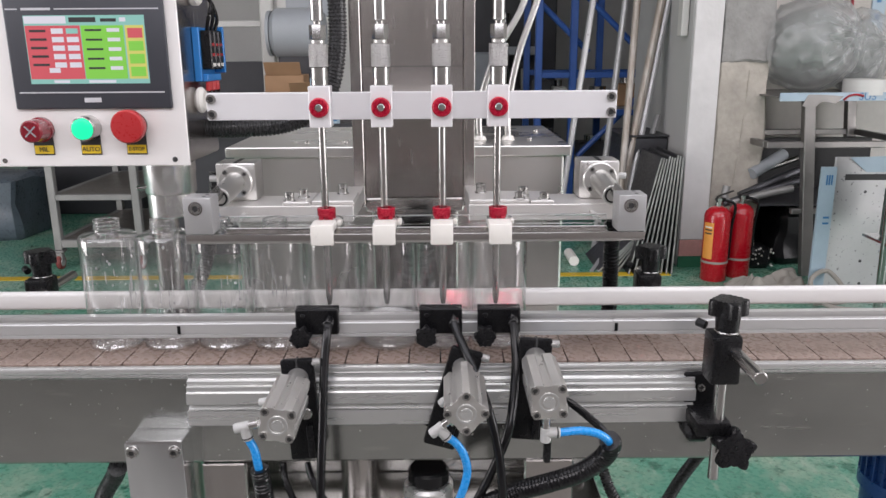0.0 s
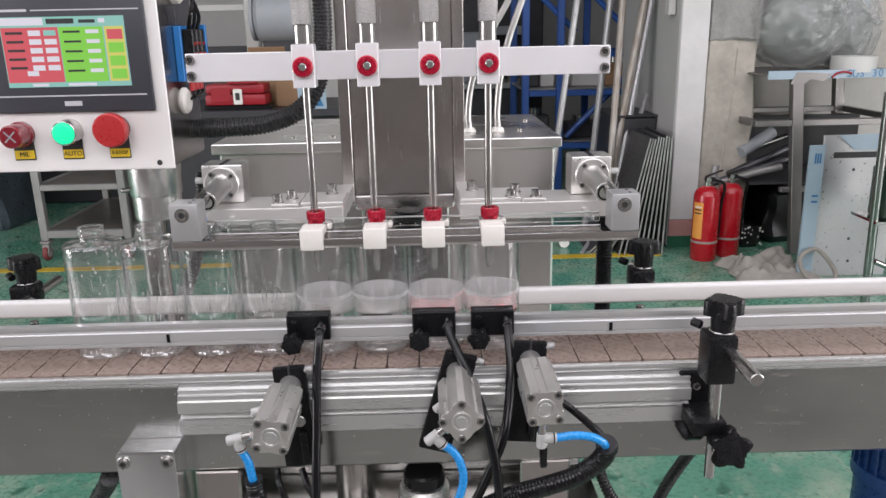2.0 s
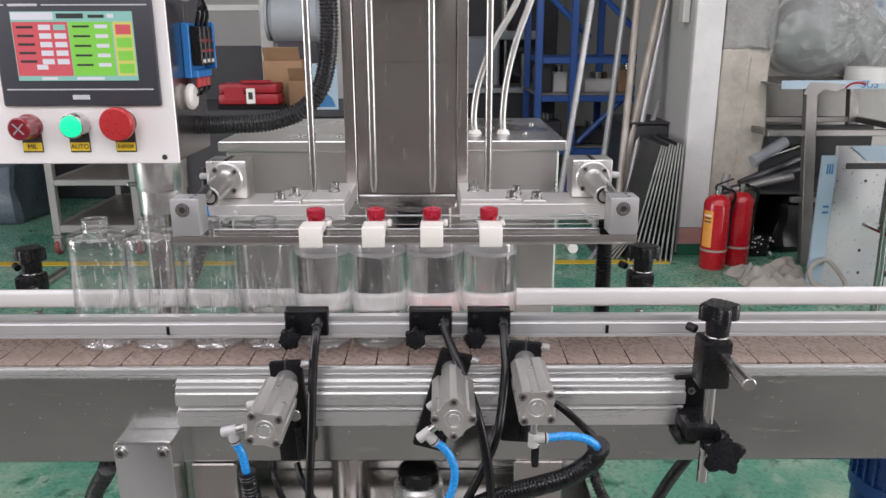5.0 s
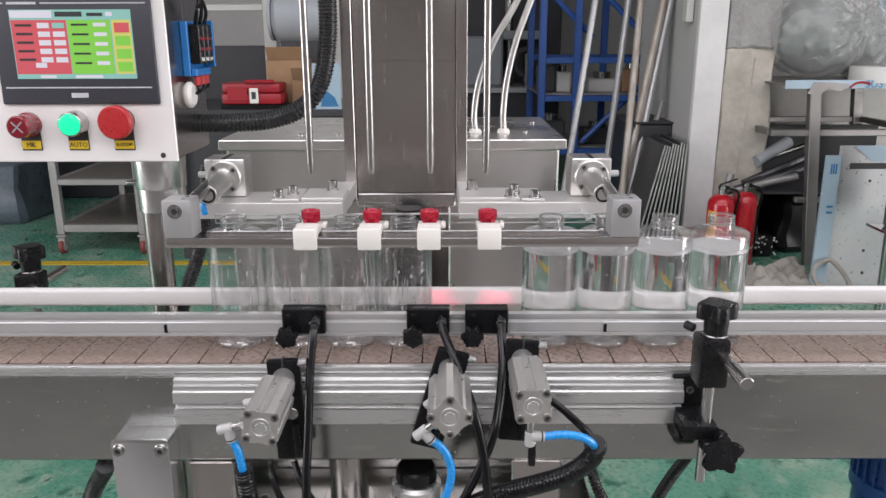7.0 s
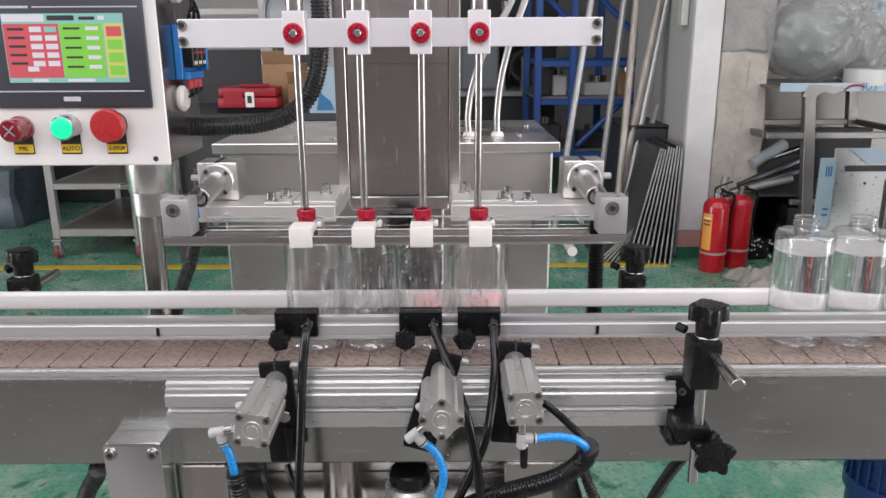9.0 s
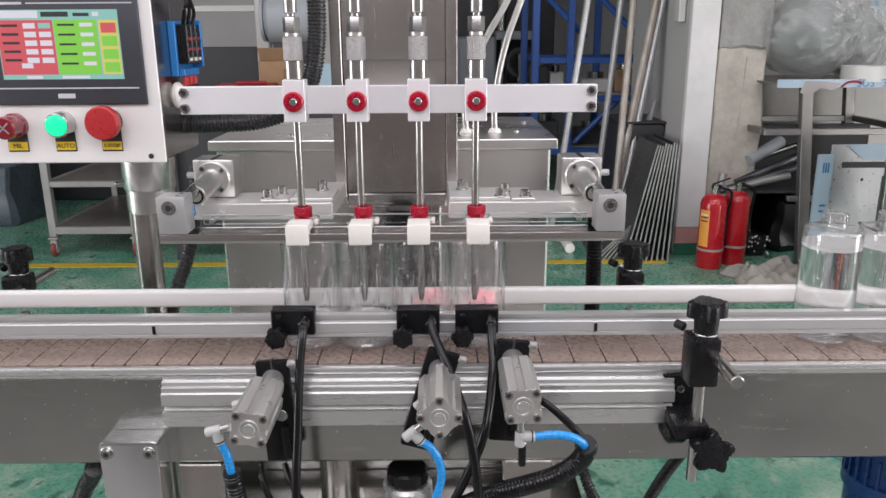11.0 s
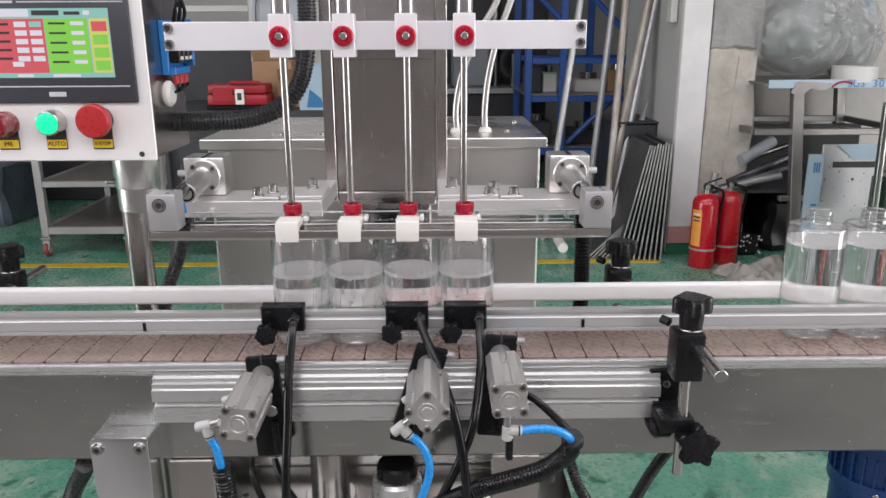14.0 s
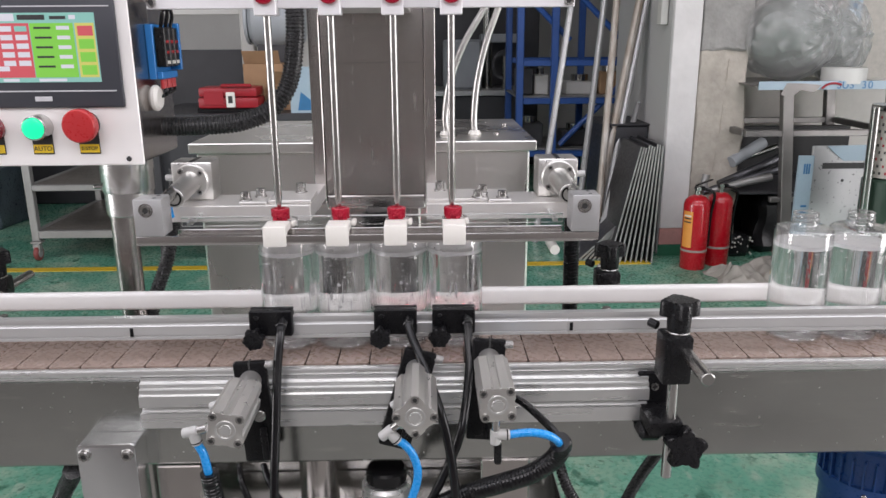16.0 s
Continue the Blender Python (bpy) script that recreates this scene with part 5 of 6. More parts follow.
    part("button_collar", lathe(B(), [(0.0165, 0), (0.0165, 0.008), (0.0125, 0.012), (0, 0.012)], m, 30), INK, e)
    p = root("box_post", (-0.418, 0.30, 0), "stainless post that carries the control box", "post")
    part("socket_cup", lathe(B(), [(0, 0), (0.0335, 0), (0.0345, 0.001), (0.0348, 0.034), (0.0365, 0.035), (0.0372, 0.037), (0.0375, 0.0895), (0, 0.0895)], Matrix.Translation((-0.403, 0.255, 1.0195)), 48), SOCKETALU, p, "turned aluminium socket")
    part("lock_pin", cyl(B(), (-0.437, 0.245, 1.062), (-0.449, 0.24, 1.062), 0.0035), POLISH, p)
    part("tube", cyl(B(), (-0.4165, 0.255, 0.0), (-0.4165, 0.255, 1.0193), 0.0185), STEELV, p, "round stainless tube")
    part("base_flange", cyl(B(), (-0.4165, 0.255, 0), (-0.4165, 0.255, 0.008), 0.06), DULL, p)
    # relay block on the side, with wires
    r = root("relay_block", (-0.325, 0.235, 1.26), "row of relays with blue ends and red terminals", "relays")
    part("blue_base", box(B(), -0.3378, -0.328, 0.203, 0.272, 1.216, 1.288, 0.001), BLUEBASE, r, "blue relay socket")
    part("terminal_step", box(B(), -0.3278, -0.320, 0.205, 0.270, 1.216, 1.226, 0.001), BLUEBASE, r)
    part("blue_end", box(B(), -0.3278, -0.312, 0.265, 0.271, 1.2265, 1.290, 0.001), BLUEBASE, r, "blue end stop")
    for k in range(3):
        y = 0.207 + 0.0195 * k
        q = part("relay", box(B(), -0.3278, -0.313, y, y + 0.0155, 1.232, 1.284, 0.0015), BLACK, r, "black relay")
        for z in (1.250, 1.2635):
            part("red_stripe", box(B(), -0.3129, -0.3122, y + 0.002, y + 0.0135, z, z + 0.0035, 0.0002), REDCAP, q)
        part("white_label", box(B(), -0.3129, -0.3122, y + 0.002, y + 0.0135, 1.236, 1.2405, 0.0002), WHITEP, q)
        for g in (0.004, 0.0115):
            part("red_terminal", cyl(B(), (-0.323, y + g, 1.2158), (-0.323, y + g, 1.203), 0.003, seg=12), REDCAP, q, "red cable ferrule")
        part("wire", sweep(B(), [(-0.323, y + 0.0115, 1.204), (-0.321, y + 0.006, 1.199), (-0.322, 0.222, 1.195), (-0.328, 0.210, 1.192)], 0.0022, 8, 6), RUBBER, r)
        part("wire", sweep(B(), [(-0.320, y + 0.008, 1.284), (-0.315, y + 0.005, 1.302), (-0.314, 0.222, 1.322), (-0.325, 0.21, 1.332)], 0.0026, 8, 6), RUBBER, r)
    solo("conduit", sweep(B(), [(-0.338, 0.25, 1.1475), (-0.29, 0.25, 1.148), (-0.235, 0.25, 1.152), (-0.19, 0.252, 1.168), (-0.162, 0.256, 1.20), (-0.150, 0.262, 1.25), (-0.1475, 0.268, 1.32), (-0.155, 0.272, 1.45)], 0.0128, 18, 10, 0.07, 0.0052), CONDUIT, (-0.338, 0.25, 1.1475), "grey corrugated conduit from the control box", "hose")
    solo("conduit", sweep(B(), [(-0.36, 0.34, 1.07), (-0.365, 0.33, 1.0), (-0.378, 0.31, 0.93), (-0.40, 0.28, 0.85), (-0.41, 0.26, 0.7)], 0.0105, 14, 8, 0.08, 0.005), CONDUIT, (-0.36, 0.34, 1.0), "dark corrugated conduit beside the post", "hose")
    solo("conduit", sweep(B(), [(0.243, 0.19, 1.02), (0.245, 0.195, 0.95), (0.246, 0.2, 0.86), (0.24, 0.21, 0.7)], 0.0108, 14, 8, 0.08, 0.005), RUBBER, (0.243, 0.19, 1.0), "dark corrugated conduit below the cross beam", "hose")


control_box()


def drive_motor():
    m = root("drive_motor", (0.695, 0.15, 0.0), "blue finned drive motor below the conveyor", "motor")
    part("motor_body", cyl(B(), (0.70, 0.15, 0.46), (0.70, 0.15, 0.625), 0.062, bev=0.004), BLUEMOTOR, m)
    for k in range(26):
        a = 2 * math.pi * k / 26
        part("fin", box(B(), 0.060, 0.068, -0.0018, 0.0018, 0.632, 0.675, 0.0006, Matrix.Translation((0.70, 0.15, 0)) @ Matrix.Rotation(a, 4, "Z")), BLUEMOTOR, m)
    part("fan_cowl", cyl(B(), (0.70, 0.15, 0.628), (0.70, 0.15, 0.69), 0.062, bev=0.004), BLUEMOTOR, m)
    part("cowl_band", ring(B(), (0.70, 0.15, 0.612), (0.70, 0.15, 0.632), 0.0685, 0.061), BLUEMOTOR, m)
    part("cowl_screw", cyl(B(), (0.665, 0.093, 0.622), (0.663, 0.088, 0.622), 0.004), POLISH, m)
    part("gearbox", box(B(), 0.64, 0.76, 0.09, 0.21, 0.36, 0.459, 0.01), BLUEMOTOR, m)
    part("stand", box(B(), 0.66, 0.74, 0.11, 0.19, 0.0, 0.359, 0.004), DULL, m)
    part("coupling", cyl(B(), (0.70, 0.15, 0.69), (0.70, 0.15, 0.75), 0.018), DULL, m)


drive_motor()

# ---- behind the machine ----
def trolley():
    t = root("trolley", (-2.0, 3.9, 0), "steel two-shelf trolley on red castors", "trolley")
    x0, x1, y0, y1 = -2.29, -1.80, 3.58, 4.5
    for x in (x0, x1):
        for y in (y0, y1):
            part("upright", box(B(), x - 0.022, x + 0.022, y - 0.022, y + 0.022, 0.12, 0.85, 0.004), TROLLEYM, t)
            w = part("castor", box(B(), x - 0.03, x + 0.03, y - 0.03, y + 0.03, 0.105, 0.119, 0.003), TROLLEYM, t)
            part("wheel", cyl(B(), (x - 0.013, y - 0.01, 0.045), (x + 0.013, y - 0.01, 0.045), 0.045, bev=0.006), CASTOR, w, "dull red castor wheel")
            part("wheel_hub", cyl(B(), (x - 0.0155, y - 0.01, 0.045), (x + 0.0155, y - 0.01, 0.045), 0.026), SHEETGREY, w)
            part("fork", box(B(), x - 0.02, x + 0.02, y - 0.03, y + 0.01, 0.05, 0.104, 0.004), TROLLEYM, w)
    for z0, z1 in ((0.135, 0.18), (0.42, 0.455)):
        for y in (y0, y1):
            part("rail", box(B(), x0 + 0.022, x1 - 0.022, y - 0.02, y + 0.02, z0, z1, 0.003), TROLLEYM, t)
        for x in (x0, x1):
            part("rail", box(B(), x - 0.02, x + 0.02, y0 + 0.022, y1 - 0.022, z0, z1, 0.003), TROLLEYM, t)
        part("shelf", box(B(), x0 + 0.02, x1 - 0.02, y0 + 0.02, y1 - 0.02, z1 - 0.008, z1 - 0.002, 0), SHELFM, t, "worn brownish steel shelf")
    part("top_shelf", box(B(), x0 - 0.02, x1 + 0.02, y0 - 0.02, y1 + 0.02, 0.8502, 0.87, 0.003), TROLLEYM, t)


trolley()


def crumple(bm, amp, freq, cuts=3, fold=0.0):
    bmesh.ops.subdivide_edges(bm, edges=bm.edges, cuts=cuts, use_grid_fill=True)
    for v in bm.verts:
        v.co += amp * noise.noise_vector(v.co * freq)
        if fold:
            v.co += fold * noise.noise_vector(v.co * freq * 2.7)
    return bm


def left_clutter():
    w = solo("plastic_parcel", crumple(box(B(), -3.5, -2.93, 4.3, 4.9, 0.0, 0.42, 0.03), 0.06, 4, 4, 0.02), PARCEL, (-2.8, 4.5, 0), "parcel wrapped in wrinkled dark plastic", "parcel")
    solo("dark_box", box(B(), -3.3, -2.4, 5.2, 6.0, 0.0, 0.9, 0.01), DARKM, (-2.9, 5.6, 0), "dark metal box on the floor", "box")
    b = root("workbench", (-0.9, 3.7, 0), "dark steel workbench with a cluttered top", "workbench")
    part("bench_top", box(B(), -1.55, -0.45, 3.42, 4.2, 0.83, 0.87, 0.004), DARKM, b)
    part("bench_panel", box(B(), -1.5, -0.5, 3.5, 3.53, 0.1, 0.829, 0.003), DARKM, b)
    for x in (-1.5, -0.5):
        for y in (3.48, 4.15):
            part("leg", box(B(), x - 0.025, x + 0.025, y - 0.025, y + 0.025, 0.0, 0.829, 0.003), DARKM, b)
    c = root("tool_case", (-1.06, 3.55, 0.87), "red plastic tool case lying on the bench", "tool case")
    part("lower_half", box(B(), -1.235, -0.90, 3.47, 3.66, 0.895, 0.955, 0.012, seg=2), CASE, c)
    part("upper_half", box(B(), -1.23, -0.905, 3.472, 3.66, 0.958, 1.01, 0.012, seg=2), CASE, c)
    part("case_rib", box(B(), -1.20, -1.09, 3.466, 3.4715, 0.915, 0.99, 0.002), CASE, c)
    part("handle", box(B(), -1.10, -0.93, 3.45, 3.468, 1.012, 1.03, 0.006), CASE, c)
    part("latch", box(B(), -1.075, -1.025, 3.455, 3.4655, 0.90, 0.985, 0.006), WHITEP, c, "white latch label")
    part("latch_mark", box(B(), -1.062, -1.038, 3.4535, 3.4552, 0.925, 0.965, 0.001), INK, c)
    part("foot_bar", box(B(), -1.25, -0.88, 3.5, 3.6, 0.8702, 0.894, 0.003), BLACK, c)
    for x0, x1, y0, z0, z1, lab in ((-1.03, -0.80, 3.72, 0.87, 1.13, "open brown cardboard box on the bench"), (-0.87, -0.66, 3.62, 0.87, 1.02, "brown cardboard box on the bench")):
        k = root("cardboard_box", ((x0 + x1) / 2, y0 + 0.1, z0), lab, "cardboard box")
        part("carton", box(B(), x0, x1, y0, y0 + 0.22, z0, z1, 0.004), CARD, k)
        part("flap", box(B(), x0 + 0.01, x1 - 0.01, -0.004, 0.0, 0.0, 0.09, 0.001, Matrix.Translation((0, y0, z1)) @ Matrix.Rotation(radians(35), 4, "X")), CARD, k)
    s = root("film_sheet", (-0.64, 3.45, 0.87), "pale blue film-covered sheet with a dark blue emblem", "sheet")
    part("sheet", box(B(), -0.715, -0.56, 3.435, 3.44, 0.8702, 1.12, 0.0005), FILM, s)
    part("emblem", prism(B(), [(-0.05, 0), (0.05, 0), (0.03, 0.05), (-0.03, 0.1)], 0, 0.001, Matrix.Translation((-0.625, 3.4345, 0.885)) @ FACING), FILMINK, s, "blue emblem")
    m = root("grey_motor", (-0.87, 3.95, 0.87), "large grey motor behind the bench", "motor")
    part("housing", cyl(B(), (-1.02, 3.98, 1.37), (-0.70, 3.98, 1.37), 0.15, bev=0.03), GREYM, m)
    part("end_cover", cyl(B(), (-1.04, 3.98, 1.37), (-1.021, 3.98, 1.37), 0.135), GREYM, m)
    part("pedestal", box(B(), -0.98, -0.74, 3.92, 4.05, 0.8702, 1.24, 0.006), DARKM, m)
    o = root("old_machine", (-1.2, 4.6, 0), "off-white machine cabinet with a ragged hole", "machine")
    part("cabinet", box(B(), -1.06, -0.55, 4.3, 4.9, 0.0, 2.2, 0.01), OFFW, o)
    part("side_post", box(B(), -1.155, -1.07, 4.25, 4.33, 0.0, 2.2, 0.008), OFFW, o)
    part("frame_bar", box(B(), -1.8, -1.156, 4.3, 4.34, 1.42, 1.46, 0.004), OFFW, o)
    # Dark panel stands in for the shade inside the recess.
    part("recess_shade_panel", box(B(), -1.8, -1.156, 4.5, 4.55, 0.0, 1.2, 0.004), DARKM, o)
    part("hole_plate", box(B(), -0.99, -0.68, 4.293, 4.2995, 1.48, 1.62, 0.01), GREYM, o)


left_clutter()


def blue_rack():
    r = root("blue_rack", (1.1, 5.4, 0), "blue steel storage rack with braced uprights", "rack")
    for y, xs in ((5.0, (0.74, 1.0, 1.64)), (5.8, (0.74, 1.355, 1.92))):
        for x in xs:
            part("upright", box(B(), x - 0.026, x + 0.026, y - 0.03, y + 0.03, 0.0, 2.6, 0.004), BLUESTEEL, r)
        for z in (0.40, 0.80, 1.08, 1.9):
            for x0, x1 in zip(xs, xs[1:]):
                part("beam", box(B(), x0 + 0.027, x1 - 0.027, y - 0.025, y + 0.025, z - 0.022, z + 0.022, 0.003), BLUESTEEL, r)
    for z in (0.40, 0.80):
        part("shelf_board", box(B(), 0.72, 1.60, 5.03, 5.77, z + 0.0225, z + 0.035, 0.002), TROLLEYM, r)
    for a, b in (((0.72, 5.045, 1.63), (1.12, 5.045, 1.245)), ((1.05, 5.045, 1.69), (1.60, 5.045, 1.16)), ((1.613, 5.045, 1.008), (1.06, 5.045, 0.46))):
        part("brace", cyl(B(), a, b, 0.022, seg=8), BLUESTEEL, r, "diagonal brace")
    for x, z, w, h, m in ((0.80, 0.836, 0.13, 0.20, DARKM), (0.93, 0.836, 0.11, 0.15, OFFW), (1.24, 0.836, 0.24, 0.10, OFFW), (1.47, 0.836, 0.18, 0.17, CARD), (1.22, 0.436, 0.25, 0.12, DARKM), (0.85, 0.436, 0.2, 0.18, DARKM), (1.47, 0.436, 0.15, 0.1, DARKM)):
        k = root("parts_bin", (x, 5.3, z), "machine part stored on the rack shelf", "machine part", "parts on the rack")
        part("casing", box(B(), x - w / 2, x + w / 2, 5.15, 5.35, z, z + h, 0.008), m, k)
        part("flange", cyl(B(), (x, 5.25, z + h), (x, 5.25, z + h + 0.05), w * 0.28), DULL, k)
    q = root("far_machine", (0.65, 6.5, 0), "dark machinery beyond the rack", "machine")
    part("frame", box(B(), 0.1, 0.95, 6.3, 6.9, 0.0, 0.75, 0.01), DARKM, q)
    part("table", box(B(), 0.05, 1.0, 6.25, 6.95, 0.7502, 0.80, 0.005), SHEETGREY, q)
    part("hand_wheel", ring(B(), (0.78, 6.4, 1.02), (0.78, 6.37, 1.02), 0.14, 0.11), DARKM, q)
    part("spindle", cyl(B(), (0.78, 6.4, 0.8), (0.78, 6.4, 1.1), 0.04), DULL, q)
    part("back_casing", box(B(), 0.0, 1.16, 6.952, 7.05, 0.0, 2.5, 0.01), DARKM, q, "dark brown-grey casing")
    part("tool_arm", cyl(B(), (0.62, 6.6, 0.8002), (0.62, 6.6, 1.6), 0.05), DULL, q)
    part("cross_slide", box(B(), 0.55, 0.95, 6.5, 6.75, 1.22, 1.30, 0.01), GREYM, q)
    part("head_casting", box(B(), 0.2, 0.55, 6.4, 6.8, 0.8002, 1.25, 0.02), GREYM, q)


blue_rack()


def stock():
    rods = (((1.08, 3.7, 0.0), (1.22, 4.0, 1.9), 0.022, RUST), ((1.05, 3.75, 0.0), (1.42, 4.0, 1.95), 0.026, RUST), ((1.10, 3.75, 0.0), (1.46, 4.02, 1.95), 0.022, SHEETGREY), ((0.72, 3.85, 0.0), (0.99, 4.05, 1.9), 0.02, SHEETGREY),
            ((1.0, 3.95, 0.0), (1.19, 4.1, 1.95), 0.02, SHEETGREY), ((1.08, 3.62, 0.1), (1.37, 3.98, 0.86), 0.018, SHEETGREY), ((1.14, 3.62, 0.0), (1.3, 4.0, 0.62), 0.016, RUST))
    for a, b, r, m in rods:
        solo("metal_bar", cyl(B(), a, b, r, seg=10), m, a, "stained metal bar leaning upright against the rack", "metal bar", "leaning bars")
    for i in range(9):
        x = 1.085 + 0.031 * i
        lean = 12.5 - 1.35 * i
        m = Matrix.Translation((x, 3.36, 0.0)) @ Matrix.Rotation(radians(lean), 4, "Y")
        k = root("steel_plate", (x, 3.5, 0.0), "steel plate standing on edge in a leaning stack", "steel plate", "leaning steel plates")
        part("plate", box(B(), -0.004, 0.004, 0.004, 0.42, 0.0, 0.69 - 0.006 * (i % 3), 0.0008, m), PLATE, k)
        part("cut_edge", box(B(), -0.0045, 0.0045, -0.001, 0.0038, 0.0, 0.69 - 0.006 * (i % 3), 0.0008, m), PLATEEDGE, k, "bright cut edge")
    for i in range(5):
        x = 1.0 + 0.028 * i
        m = Matrix.Translation((x - 0.08, 3.42, 0.0)) @ Matrix.Rotation(radians(46 - 3 * i), 4, "Y")
        k = root("steel_plate", (x, 3.5, 0.0), "steel plate leaning low against the stack", "steel plate", "leaning steel plates")
        part("plate", box(B(), -0.004, 0.004, 0.004, 0.4, 0.0, 0.46, 0.0008, m), PLATE, k)
        part("cut_edge", box(B(), -0.005, 0.005, -0.001, 0.0038, 0.0, 0.46, 0.0008, m), PLATEEDGE, k, "bright cut edge")
    c = solo("dark_cabinet", box(B(), 1.13, 1.40, 3.82, 4.3, 0.0, 0.74, 0.01), PLATE, (1.26, 4.0, 0), "dark metal cabinet behind the plates", "cabinet")
    part("cabinet_top", box(B(), 1.12, 1.403, 3.81, 4.31, 0.7402, 0.752, 0.003), DARKM, c)
    solo("round_stock", cyl(B(), (0.80, 3.55, 0.03), (0.80, 3.75, 0.03), 0.03), WHITEP, (0.8, 3.6, 0), "short white plastic cylinder on the floor", "plastic cylinder")
    for i in range(6):
        solo("flat_bar", box(B(), -0.012, 0.012, 0, 0.75, 0.0, 0.006, 0.001, Matrix.Translation((0.88 + 0.045 * i, 3.42 + 0.01 * i, 0.0)) @ Matrix.Rotation(radians(-28 + 2 * i), 4, "Z") @ Matrix.Rotation(radians(11), 4, "X")), SHEETGREY, (0.88 + 0.045 * i, 3.42, 0), "thin flat steel bar lying by the rack", "steel bar", "loose flat bars")


stock()


def extinguisher(x, y, label, start):
    e = root("fire_extinguisher", (x, y, 0), label, "fire extinguisher", "fire extinguishers")
    part("cylinder", lathe(B(), [(0, 0), (0.067, 0), (0.071, 0.006), (0.071, 0.365), (0.064, 0.39), (0.045, 0.41), (0.022, 0.42), (0, 0.421)], Matrix.Translation((x, y, 0)), 36), EXTRED, e, "glossy red cylinder")
    part("neck", cyl(B(), (x, y, 0.419), (x, y, 0.445), 0.018), POLISH, e)
    part("valve_head", box(B(), x - 0.02, x + 0.035, y - 0.02, y + 0.012, 0.445, 0.468, 0.005), BLACK, e)
    part("lever", box(B(), 0, 0.10, -0.009, 0.009, 0, 0.006, 0.002, Matrix.Translation((x - 0.015, y, 0.468)) @ Matrix.Rotation(radians(-20), 4, "Y")), BLACK, e, "black lever")
    part("gauge", cyl(B(), (x - 0.005, y - 0.02, 0.457), (x - 0.005, y - 0.03, 0.457), 0.013), POLISH, e)
    part("strap", ring(B(), (x, y, 0.103), (x, y, 0.115), 0.0725, 0.0705, 36), CLOTH, e, "pale strap round the cylinder")
    bm = B()
    n = 12
    for z0, z1, r in ((0.13, 0.335, 0.0722),):
        vs = [[bm.verts.new((x + r * math.cos(a), y + r * math.sin(a), z)) for a in [radians(start + 50 * k / n) for k in range(n + 1)]] for z in (z0, z1)]
        for k in range(n):
            bm.faces.new((vs[0][k], vs[0][k + 1], vs[1][k + 1], vs[1][k]))
    part("paper_label", bm, ORANGE, e, "orange and white label")
    for zz in (0.305, 0.29, 0.27):
        bm = B()
        vs = [[bm.verts.new((x + 0.0728 * math.cos(a), y + 0.0728 * math.sin(a), z)) for a in [radians(start + 7 + 36 * k / n) for k in range(n + 1)]] for z in (zz, zz + 0.008)]
        for k in range(n):
            bm.faces.new((vs[0][k], vs[0][k + 1], vs[1][k + 1], vs[1][k]))
        part("label_bar", bm, WHITEP if zz > 0.3 else INK, e)
    part("hose", sweep(B(), [(x + 0.03, y - 0.01, 0.455), (x + 0.085, y - 0.02, 0.425), (x + 0.082, y, 0.3), (x + 0.078, y, 0.12)], 0.008, 10, 8), RUBBER, e)
    return e


extinguisher(1.535, 3.26, "red fire extinguisher with an orange label on the floor", 188)
extinguisher(1.69, 3.33, "red fire extinguisher turned with its label away", 110)


